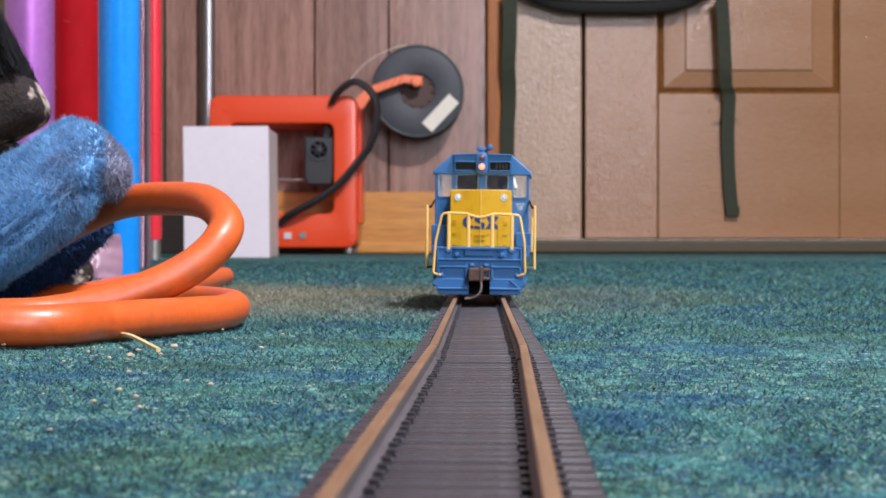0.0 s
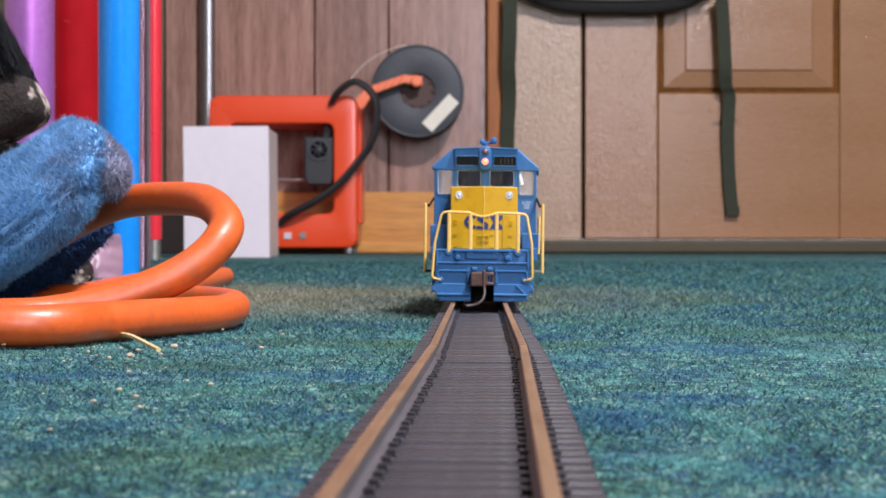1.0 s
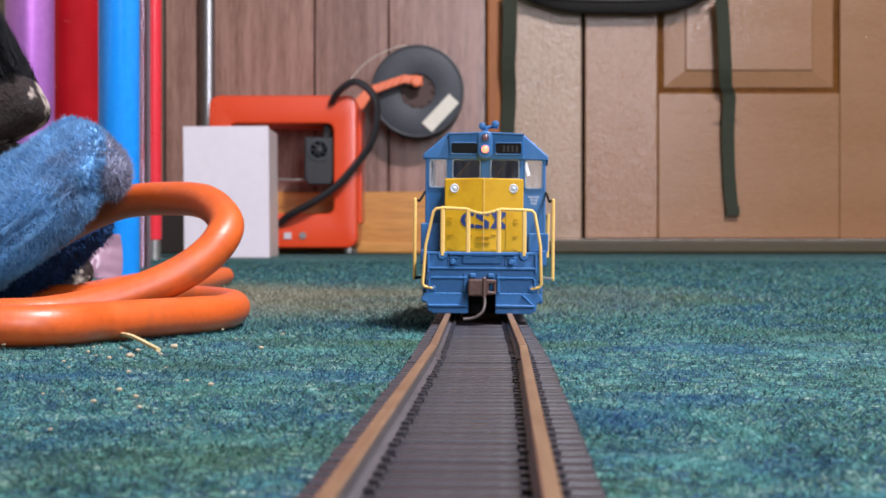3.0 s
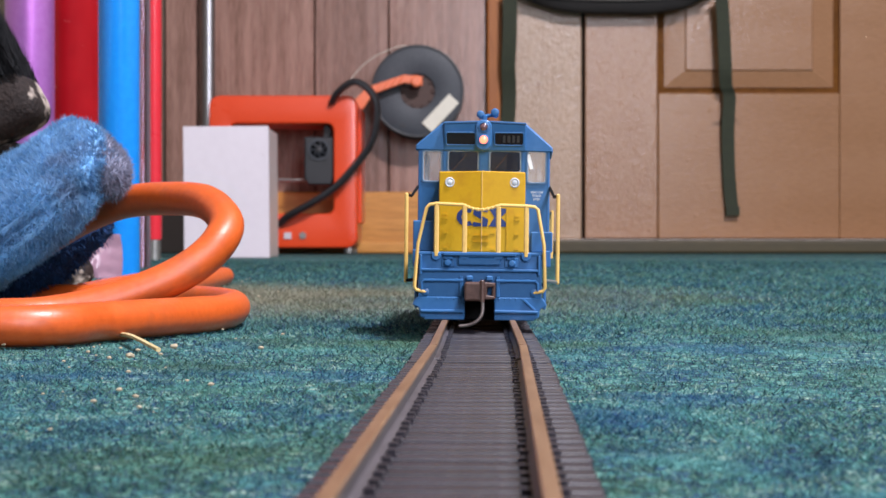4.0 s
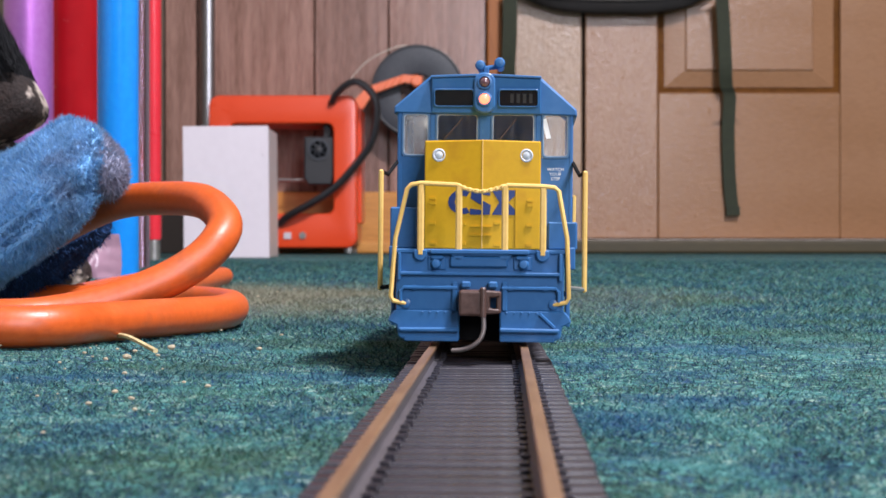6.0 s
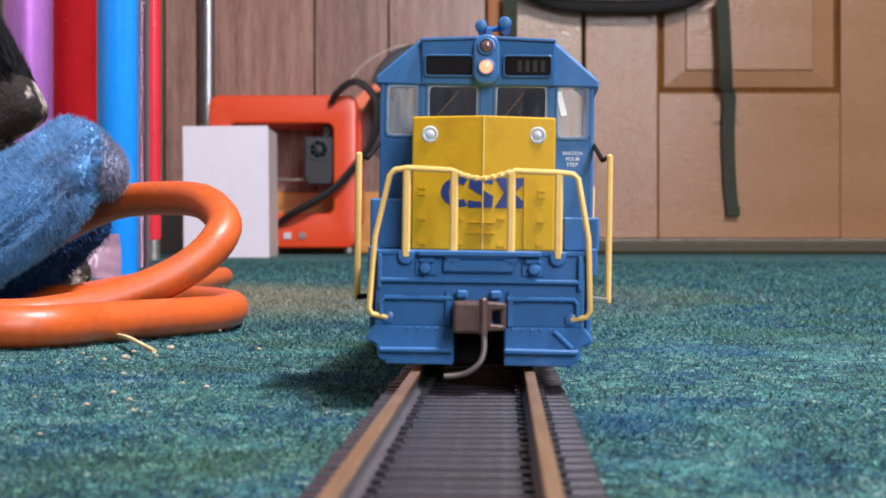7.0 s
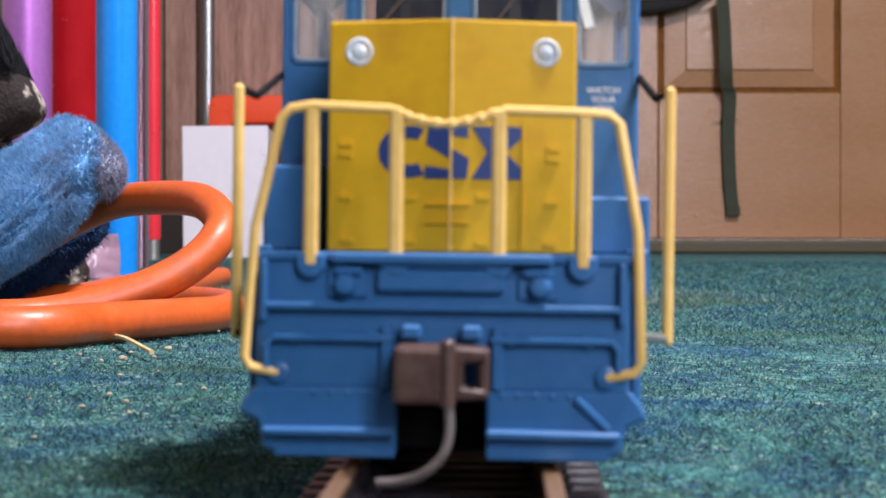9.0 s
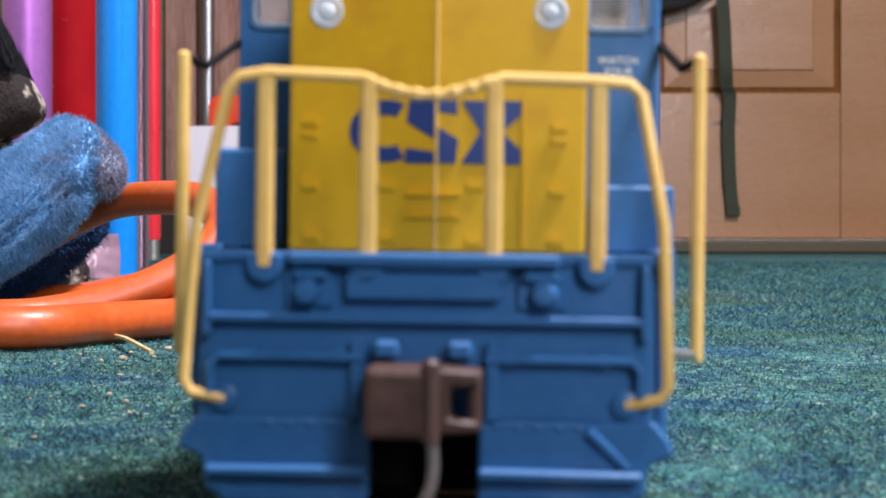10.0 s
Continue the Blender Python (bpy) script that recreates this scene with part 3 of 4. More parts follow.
def rucksack():
    b = thing("rucksack", "charcoal fabric bag with olive webbing straps hanging on the door", "bag")
    bm = bmesh.new()
    bmesh.ops.create_uvsphere(bm, u_segments=48, v_segments=28, radius=1)
    for v in bm.verts:
        f = lambda a, e: math.copysign(abs(a) ** e, a)
        x, y, z = f(v.co.x, 0.5), f(v.co.y, 0.6), f(v.co.z, 0.45)
        v.co = Vector((0.415 + 0.270 * x, 3.785 + 0.036 * y, 0.822 + 0.226 * z + 0.02 * (1 - x * x) * (-1 if z < 0 else 1) - 0.004))
        v.co += 0.004 * noise.noise_vector(v.co * 14)
    part("body", bm, BAG, b, smooth=True)
    part("piping", tube([(0.1560, 3.762, 0.6440), (0.1789, 3.757, 0.6200), (0.2600, 3.753, 0.6080), (0.4160, 3.751, 0.6020), (0.5720, 3.753, 0.6080), (0.6500, 3.757, 0.6200), (0.6740, 3.762, 0.6440)], 0.0030, 8, smooth_steps=6), PIPING, b, "grey piped seam", smooth=True)
    def band(pts, w):
        bm = bmesh.new()
        line = glide(pts, 6)
        rows = [[bm.verts.new((p.x + s * w / 2, p.y + d, p.z)) for s, d in ((-1, 0), (1, 0), (1, 0.003), (-1, 0.003))] for p in line]
        for a, c in zip(rows, rows[1:]):
            for i in range(4):
                bm.faces.new((a[i], a[(i + 1) % 4], c[(i + 1) % 4], c[i]))
        bm.faces.new(rows[0]), bm.faces.new(rows[-1])
        return bm
    part("strap", band([(0.1601, 3.765, 0.63), (0.1590, 3.765, 0.52), (0.1560, 3.775, 0.45), (0.1590, 3.795, 0.38), (0.1549, 3.803, 0.28), (0.1539, 3.808, 0.14)], 0.034), STRAP, b, "olive green webbing strap")
    end = part("strap", band([(0.6618, 3.765, 0.62), (0.6669, 3.765, 0.56), (0.6720, 3.765, 0.45), (0.6772, 3.782, 0.40), (0.6874, 3.795, 0.375), (0.6854, 3.803, 0.30), (0.6895, 3.808, 0.18), (0.6977, 3.808, 0.096)], 0.031), STRAP, b, "olive green webbing strap")
    part("strap_end", box(0.681, 0.714, 3.804, 3.813, 0.090, 0.113, 0.001), STRAP, end)
    part("hanger", box(0.38, 0.42, 3.80, 3.828, 1.0, 1.06, 0.004), BLACK, b)


printer()
spool()
carton()
rucksack()
pole = thing("metal_pole", "polished chrome pole standing against the panelled wall", "pole")
part("shaft", spin([(0.0165, 0.004), (0.0165, 1.9)], "z", 32, 1, (-0.563, 3.80, 0)), CHROME, pole, smooth=True)
part("foot_cap", spin([(0.018, 0), (0.0185, 0.02), (0.0168, 0.022)], "z", 24, 1, (-0.563, 3.80, 0)), BLACK, pole)


# ---- tubes in the left corner ----
def tubes():
    g = "coloured tubes in the corner"
    # The purple, red and blue tubes are rolls of gift wrap.
    for label, mat, x, y, r, h in (
        ("thick glossy purple gift-wrap roll standing upright", PURPLE, -0.3395, 1.30, 0.0200, 0.95),
        ("thick scuffed dark red gift-wrap roll standing upright", RED, -0.318, 1.36, 0.0225, 1.0),
        ("glossy bright blue gift-wrap roll standing upright", BLUE_TUBE, -0.2355, 1.15, 0.0149, 0.9),
    ):
        t = thing("standing_tube", label, "tube", g, (x, y, 0))
        part("shaft", spin([(r * 0.96, 0.0), (r, 0.002), (r, h - 0.002), (r * 0.96, h)], "z", 48), mat, t, smooth=True)
        part("end_plug", spin([(r * 0.8, h + 0.0005), (r * 0.78, h + 0.004)], "z", 24), BLACK, t)
    c = thing("standing_tube", "thin clear lavender plastic tube standing upright", "tube", g, (-0.2985, 1.58, 0))
    part("shaft", spin([(0.006, 0.0), (0.0063, 0.002), (0.0063, 0.9)], "z", 24), LAVENDER, c, smooth=True)
    s = thing("broom_handle", "thin red plastic handle with a grey metal tip", "handle", g, (-0.4015, 2.2, 0))
    part("shaft", spin([(0.0096, 0.030), (0.0102, 0.034), (0.0102, 1.2)], "z", 28), RED_THIN, s, smooth=True)
    part("ferrule", spin([(0.006, 0.0), (0.0085, 0.002), (0.0085, 0.0296)], "z", 24), STEEL, s, "grey metal tip", smooth=True)
    f = thing("plastic_sleeve", "crumpled pinkish clear film at the foot of the tubes", "packaging")
    bm = bmesh.new()
    bmesh.ops.create_grid(bm, x_segments=36, y_segments=24, size=1)
    for v in bm.verts:
        a, b = v.co.x, (v.co.y + 1) / 2
        q = Vector((-0.252 + 0.028 * a, 1.105 - 0.014 * (1 - a * a), 0.001 + 0.031 * b))
        v.co = q + Vector((0.3, 1, 0.2 * b)) * 0.005 * noise.noise(q * 45) + Vector((0, 0.0012 * noise.noise(q * 150), 0))
    bmesh.ops.solidify(bm, geom=bm.faces[:], thickness=0.0006)
    part("film", bm, WRAP, f, smooth=True)


tubes()


# ---- brush, plush pad and cord on the carpet ----
def fuzzy(name, parent, centre, axes, turn, mat, n, length, label, square=0.85):
    """A lumpy pad covered in fine pile."""
    m = pose(*centre, *turn)
    bm = bmesh.new()
    bmesh.ops.create_icosphere(bm, subdivisions=5, radius=1)
    for v in bm.verts:
        d = v.co.normalized()
        lump = 1 + 0.12 * noise.noise(d * 2.1 + Vector(centre) * 30) + 0.06 * noise.noise(d * 6) + 0.035 * noise.noise(d * 15)
        q = Vector([math.copysign(abs(c) ** square, c) * a for c, a in zip(d, axes)]) * lump
        v.co = m @ q
        v.co.z = max(v.co.z, 0.001)
    bm.normal_update()
    faces = bm.faces[:]
    area_of = np.array([f.calc_area() for f in faces])
    pick = np.random.choice(len(faces), n, p=area_of / area_of.sum())
    roots, tips = np.zeros((n, 3)), np.zeros((n, 3))
    for i, j in enumerate(pick):
        f = faces[j]
        w = np.random.dirichlet((1, 1, 1))
        p = sum((v.co * float(a) for v, a in zip(f.verts, w)), Vector())
        flow = noise.noise_vector(p * 110) * 0.7
        roots[i] = p - f.normal * 0.0006
        tips[i] = p + (f.normal + flow + Vector(np.random.normal(0, 0.5, 3))).normalized() * length * random.uniform(0.5, 1.2)
    tips[:, 2] = np.maximum(tips[:, 2], 0.0005)
    core = part(name, bm, mat, parent, label, smooth=True)
    fibres("fleece", roots, tips, 0.00022, {PLUSH: PLUSH_PILE, PLUSH_EDGE: EDGE_PILE}.get(mat, mat), core, "fine fluffy pile")
    return core


pad = thing("plush_pad", "fluffy bright blue microfibre pad lying over an orange cord", "cleaning pad")
fuzzy("upper_pad", pad, (-0.1304, 0.487, 0.0354), (0.0335, 0.0185, 0.0105), (40, -38, 0), PLUSH, 70000, 0.0022, "bright blue fluffy upper side", 0.66)
fuzzy("edge_binding", pad, (-0.1050, 0.488, 0.0492), (0.0070, 0.0125, 0.0095), (30, -37, 0), PLUSH_EDGE, 9000, 0.0022, "greyish lilac worn edge")
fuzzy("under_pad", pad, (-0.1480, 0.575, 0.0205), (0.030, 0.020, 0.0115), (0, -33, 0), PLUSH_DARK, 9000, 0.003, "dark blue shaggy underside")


def brush():
    b = thing("paint_brush", "worn black-bristled brush with a paint-flecked ferrule", "brush")
    m = pose(-0.2170, 0.72, 0.088, 0, -29, 0)
    bm = box(-0.030, 0.030, -0.016, 0.016, 0.0, 0.075, 0.006, 2)
    bmesh.ops.transform(bm, matrix=m, verts=bm.verts)
    block = part("bristles", bm, BRISTLE, b, "dense black bristles")
    n = 11000
    p = np.random.uniform((-0.032, -0.018, -0.004), (0.032, 0.018, 0.07), (n, 3))
    edge = np.random.randint(0, 3, n)
    p[edge == 0, 0], p[edge == 1, 1], p[edge == 2, 0] = 0.0305, -0.0165, -0.0305
    t = p + np.random.normal(0, 0.0014, (n, 3)) + np.array([0, 0, 0.014])
    mm = np.array(m)
    go = lambda q: q @ mm[:3, :3].T + mm[:3, 3]
    fibres("bristle", go(p), go(t), 0.00024, BRISTLE, block, "loose black bristles")
    bm = box(-0.030, 0.032, -0.0175, 0.0175, -0.024, 0.002, 0.009, 4)
    bmesh.ops.transform(bm, matrix=m, verts=bm.verts)
    part("ferrule", bm, FERRULE, b, "dark ferrule flecked with dried paint", smooth=True)
    bm = box(-0.014, 0.014, -0.010, 0.010, -0.098, -0.0245, 0.006, 2)
    bmesh.ops.transform(bm, matrix=m, verts=bm.verts)
    part("handle", bm, FERRULE, b)


brush()
cord = thing("extension_cord", "thick orange rubber extension cord lying in loose loops on the carpet", "cord")
R = 0.0052
FRONT = [(-0.30, 0.46, R), (-0.20, 0.400, R), (-0.1078, 0.385, R), (-0.0875, 0.410, R), (-0.0745, 0.436, R), (-0.0658, 0.458, R), (-0.0645, 0.482, R), (-0.069, 0.515, R), (-0.0815, 0.548, R), (-0.10, 0.565, R), (-0.15, 0.575, R),
         (-0.22, 0.56, R), (-0.26, 0.51, R)]
UPPER = [(-0.26, 0.51, R), (-0.235, 0.455, R), (-0.17, 0.430, R), (-0.1204, 0.430, R), (-0.1063, 0.435, 0.0060), (-0.0930, 0.440, 0.0090), (-0.0790, 0.445, 0.0142), (-0.0692, 0.450, 0.0203), (-0.0637, 0.455, 0.0268), (-0.0638, 0.463, 0.0322),
         (-0.0715, 0.475, 0.0378), (-0.0855, 0.490, 0.0392), (-0.1017, 0.505, 0.0384), (-0.1166, 0.515, 0.0338), (-0.131, 0.525, 0.027), (-0.16, 0.56, 0.014), (-0.20, 0.66, R), (-0.235, 0.70, R)]
REAR = [(-0.135, 0.59, R), (-0.145, 0.70, R), (-0.152, 0.80, R), (-0.1485, 0.92, R), (-0.144, 0.97, R), (-0.1375, 0.985, R), (-0.1325, 0.96, R), (-0.130, 0.90, R), (-0.123, 0.75, R), (-0.114, 0.62, R)]
for pts in (FRONT, UPPER, REAR):
    part("loop", tube(pts, R, 20, smooth_steps=10), CORD, cord, smooth=True)
for pts in ([(-0.0845, 0.414, 0.0016), (-0.076, 0.388, 0.0024), (-0.0636, 0.3535, 0.0016)], [(-0.128, 0.362, 0.001), (-0.119, 0.366, 0.0035), (-0.110, 0.358, 0.001)]):
    s = thing("straw", "short piece of dry yellow straw on the carpet", "straw")
    part("stem", tube(pts, 0.0006, 6, smooth_steps=4), STRAW, s)
for i in range(120):
    if i < 3:
        x, y, r = ((-0.0639, 0.376, 0.0010), (-0.0683, 0.345, 0.0010), (-0.0544, 0.246, 0.0005))[i]
    else:
        y = random.uniform(0.17, 0.45) if i % 2 else random.uniform(0.4, 1.1)
        x, r = random.uniform(-0.145, -0.045) * (0.5 + y), random.uniform(0.0002, 0.0007) * min(1, y / 0.35)
    bm = bmesh.new()
    bmesh.ops.create_icosphere(bm, subdivisions=2, radius=1)
    for v in bm.verts:
        v.co = Vector((v.co.x * r, v.co.y * r * 0.8, v.co.z * r * 0.6)) * (1 + 0.4 * noise.noise(v.co * 1.7 + Vector((i, 0, 0)))) + Vector((x, y, 0.0009))
    tagged(part("crumb", bm, CRUMB), "small pale crumb of debris on the carpet", "debris", "crumbs on the carpet")


# Unseen slab added behind the lens; it blocks low light from the nearing locomotive.
phone = thing("phone", "unseen dark phone on its long edge, added behind the lens for shade", "phone", at=(-0.012, -0.008, 0.0))
part("case", prism(rounded(-0.080, 0.080, 0.0, 0.078, 0.009), -0.004, 0.004, 0.0012), BLACK, phone, smooth=True)


# ---- the locomotive (its own space: millimetres from the pilot's foot, y to the rear, z above the railhead) ----
K = 0.001
WHEELS = []


def both(f):
    for s in (-1, 1):
        f(s)


def locomotive():
    L = thing("model_locomotive", "blue and yellow model diesel locomotive with lit red lamp on track", "model train")

    def p(name, bm, mat, parent=L, label="", smooth=False):
        return part(name, bm, mat, parent, label, smooth)

    # pilot: upper plate, lower plough lips with wings, all proud of a dark frame
    pilot = p("pilot", box(-16.2, 16.2, 0.6, 3.6, 7.0, 18.6, 0.35, 2, K), L_BLUE)
    p("frame", box(-14.5, 14.5, 3.8, 150, 8.5, 17.0, 0, k=K), L_DARK)
    p("deck", box(-17.0, 17.0, 0.9, 168, 17.2, 18.9, 0.3, 1, K), L_BLUE)

    def lip(s):
        x = lambda v: s * v
        plate = prism([(x(3.9), 1.3), (x(14.2), 1.3), (x(15.6), 2.0), (x(15.9), 4.2), (x(17.7), 5.0), (x(17.3), 6.0), (x(16.3), 7.2), (x(3.9), 7.2)], 0.2, 3.2, 0.25, K, seg=1)
        plate_ob = p("plough_plate", plate, L_BLUE)
        p("lip", prism([(x(3.9), 3.0), (x(15.3), 3.0), (x(15.5), 3.8), (x(3.9), 3.9)], -0.9, 0.3, 0.25, K, seg=1), L_BLUE, plate_ob)
        p("lip", box(*sorted((x(3.95), x(14.4))), -0.25, 0.3, 1.2, 2.2, 0.15, 1, K), L_BLUE, plate_ob)
        if s > 0:
            p("brace", tube([(x(11.6), -0.1, 6.6), (x(14.4), 0.0, 4.0)], 0.36, 6, K), L_BLUE, plate_ob)
        for i in range(5):
            p("rivet", spin([(0.30, 0.25), (0.25, 0.12), (0.1, 0.04)], "y", 8, K, (x(5.2 + 1.45 * i), 0, 6.75)), L_BLUE, plate_ob)
        p("step", box(*sorted((x(12.2), x(17.2))), 4.5, 9.5, 4.2, 5.0, 0.15, 1, K), L_BLUE)
        p("step", box(*sorted((x(12.2), x(17.4))), 5.5, 10.0, 10.0, 10.8, 0.15, 1, K), L_BLUE)
        p("step_side", box(*sorted((x(16.6), x(17.4))), 4.0, 12.0, 4.0, 17.1, 0.15, 1, K), L_BLUE)
        # uncoupling lever, hose bracket
        p("uncoupling_lever", tube([(x(4.3), 0.0, 11.5), (x(14.6), 0.0, 11.5), (x(15.2), 0.0, 10.8), (x(15.2), 0.0, 8.9)], 0.36, 6, K), L_BLUE, pilot)
        for xx in (6.0, 12.6):
            p("bracket", box(*sorted((x(xx - 0.45), x(xx + 0.45))), -0.1, 0.7, 11.0, 12.0, 0.1, 1, K), L_BLUE, pilot)
        p("hose_plate", box(*sorted((x(6.5), x(10.0))), 0.2, 0.75, 15.0, 17.5, 0.15, 1, K), L_BLUE, pilot)
        p("draft_rib", box(*sorted((x(4.3), x(5.3))), -0.1, 0.75, 7.1, 12.7, 0.2, 1, K), L_BLUE, pilot)
        p("hose_bracket", box(*sorted((x(6.9), x(9.4))), -0.5, 0.7, 16.9, 17.7, 0.25, 1, K), L_BLUE, pilot)
        p("hose_plug", spin([(1.05, 0.6), (1.0, -0.4), (0.7, -0.75), (0.2, -0.8)], "y", 14, K, (x(8.4), 0, 16.1)), L_BLUE, pilot, smooth=True)

    both(lip)
    p("ledge", box(-15.6, 15.6, -0.35, 0.7, 13.9, 14.55, 0.15, 1, K), L_BLUE, pilot)
    p("tray", box(-5.7, 5.4, -0.3, 0.7, 15.5, 17.5, 0.3, 1, K), L_BLUE, pilot)
    p("ledge", box(-5.6, 5.6, -0.5, 0.9, 17.6, 18.8, 0.25, 1, K), L_BLUE, pilot)
    p("ledge", box(15.2, 15.8, -0.35, 0.7, 12.9, 18.2, 0.15, 1, K), L_BLUE, pilot)
    p("ledge", box(-15.8, -15.2, -0.35, 0.7, 12.9, 18.2, 0.15, 1, K), L_BLUE, pilot)
    p("tread_edge", box(-9.5, 9.5, -0.9, 0.15, 18.0, 18.9, 0.2, 1, K), L_BLUE, pilot)
    p("tread_edge", box(-16.6, 16.6, 0.2, 1.0, 18.1, 18.95, 0.2, 1, K), L_BLUE, pilot)
    # coupler
    c = p("coupler", box(-3.8, 0.6, -5.0, 2.5, 6.3, 11.2, 0.5, 2, K), L_COUPLER, L, "dark rusty knuckle coupler")
    p("knuckle", prism([(0.5, 6.6), (4.0, 6.8), (4.1, 7.6), (2.1, 7.8), (2.1, 9.8), (4.1, 10.0), (4.1, 11.0), (0.5, 11.2)], -4.6, -0.5, 0.25, K, seg=1), L_COUPLER, c)
    p("knuckle_jaw", box(3.3, 4.2, -4.0, -0.5, 6.8, 11.0, 0.25, 1, K), L_COUPLER, c)
    p("knuckle_pin", spin([(0.65, 6.2), (0.65, 11.5), (0.4, 11.8)], "z", 12, K, (0.8, -4.7, 0)), L_COUPLER, c)
    # Added black block that fills the pilot opening and keeps it as dark as deep shade.
    p("dark_filler", box(-6.5, 6.5, 9, 60, 0.9, 8.4, 0.2, 1, K), L_DARK)
    p("shank", box(-2.0, 2.0, -0.5, 6, 7.6, 10.2, 0.2, 1, K), L_DARK, c)
    for xx in (-2.6, 2.6):
        p("lift_lug", box(xx - 0.9, xx + 0.9, -1.0, 0.6, 11.5, 12.8, 0.3, 1, K), L_BLUE, pilot)
    p("trip_pin", tube([(0.9, -4.5, 6.6), (1.0, -4.7, 4.0), (0.4, -5.0, 2.0), (-1.2, -5.2, 0.6), (-3.0, -5.2, 0.0), (-5.0, -5.2, -0.2)], 0.44, 10, K, smooth_steps=5), PIN, c, "curved dull metal trip pin", smooth=True)

    # front handrails
    rail = p("front_handrail", tube([(-14.2, 0.4, 8.4), (-16.6, -0.1, 8.9), (-17.1, -0.2, 9.8), (-16.3, 0, 21.0), (-14.1, 0, 30.5), (-13.3, 0, 31.3), (-11.4, 0, 31.6), (-4.5, 0.1, 31.3)], 0.44, 8, K), L_RAIL, L, "pale yellow wire handrail", smooth=True)
    p("rail_bar", tube([(14.2, 0.4, 8.4), (16.6, -0.1, 8.9), (17.1, -0.2, 9.8), (16.7, 0, 21.0), (15.0, 0, 30.2), (14.2, 0, 30.9), (12.2, 0, 31.1), (5.0, 0.1, 31.3)], 0.44, 8, K), L_RAIL, rail, smooth=True)
    links = glide([(-4.5, 0.1, 31.2), (-2.4, 0, 30.4), (0.3, -0.2, 30.0), (2.8, 0, 30.5), (5.0, 0.1, 31.2)], 4)
    for i, (u, w) in enumerate(zip(links, links[1:])):
        p("chain_link", tube([u, (u + w) / 2 + Vector((0, -0.1, 0.05)), w], 0.34 if i % 2 else 0.46, 6, K), L_RAIL, rail)
    for xx in (-11.45, -4.1, 4.75, 12.05):
        p("post", box(xx - 0.64, xx + 0.64, -0.4, 0.4, 17.6, 31.5 if xx < 10 else 31.0, 0.3, 1, K), L_RAIL, rail)
        p("post_foot", prism([(xx + 1.25 * math.cos(radians(q)), 17.9 + 1.25 * math.sin(radians(q))) for q in range(180, 361, 20)] + [(xx + 1.25, 18.8), (xx - 1.25, 18.8)], -0.3, 0.8, 0.2, K, seg=1), L_BLUE, rail)

    for xx in (-14.2, 14.2):
        p("rail_foot", spin([(1.0, 0.7), (0.95, 0.2), (0.6, 0.05)], "y", 14, K, (xx, 0, 8.4)), L_BLUE, rail, smooth=True)

    # short hood with a slightly pointed front
    bm = bmesh.new()
    rows = []
    for z, zc in ((18.9, 18.9), (40.5, 40.8)):
        rows.append([bm.verts.new((x * K, y * K, zz * K)) for x, y, zz in ((-11.6, 11.9, z), (0, 10.9, zc), (11.6, 11.9, z), (11.6, 27.5, z + 0.4), (-11.6, 27.5, z + 0.4))])
    a, b = rows
    for i in range(5):
        bm.faces.new((a[i], a[(i + 1) % 5], b[(i + 1) % 5], b[i]))
    bm.faces.new(a[::-1]), bm.faces.new(b)
    bmesh.ops.recalc_face_normals(bm, faces=bm.faces)
    bm.normal_update()
    bevel(bm, 0.3 * K, 2, [e for e in bm.edges if e.calc_face_angle(0) > 0.2])
    nose = p("nose", bm, L_YELLOW, L, "glossy yellow short hood")

    # The ridge's highlight and worn edge, put into a strip of paler yellow.
    p("ridge", box(-0.11, 0.11, 10.78, 11.2, 19.0, 40.75, 0.05, 1, K), L_RAIL, nose, "pale strip for the highlight and worn paint along the ridge")

    def face_y(x):
        return 10.9 + 1.0 * abs(x) / 11.6

    for xx in (-8.7, 8.7):
        lamp = p("marker_lamp", spin([(1.38, 0.6), (1.34, -0.05), (1.1, -0.22), (0.85, 0.0)], "y", 24, K, (xx, face_y(xx), 37.65)), L_CLEAR, nose, "bright silvery marker lamp", smooth=True)
        p("lens", spin([(0.85, 0.0), (0.6, -0.22), (0.2, -0.3)], "y", 20, K, (xx, face_y(xx), 37.65)), L_CLEAR, lamp, smooth=True)
    lean = math.degrees(math.atan2(1.0, 11.6))
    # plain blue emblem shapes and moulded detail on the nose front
    def on_nose(name, outline, mat, rise=0.12):
        """A thin plate on one half of the pointed front; outline in x from the ridge, z."""
        s = 1 if sum(q[0] for q in outline) > 0 else -1
        ob = p(name, prism([(q[0] / math.cos(radians(lean)), q[1]) for q in outline], -rise, 0.15, 0, K), mat, nose)
        ob.matrix_basis = pose(0, 10.9 * K, 0, 0, 0, s * lean)
        return ob
    arc = [(-3.9 + 2.9 * math.cos(radians(t)), 28.3 + 2.45 * math.sin(radians(t))) for t in range(60, 301, 20)] + [(-3.9 + 1.6 * math.cos(radians(t)), 28.3 + 1.25 * math.sin(radians(t))) for t in range(300, 59, -20)]
    on_nose("emblem", arc, L_LOGO)
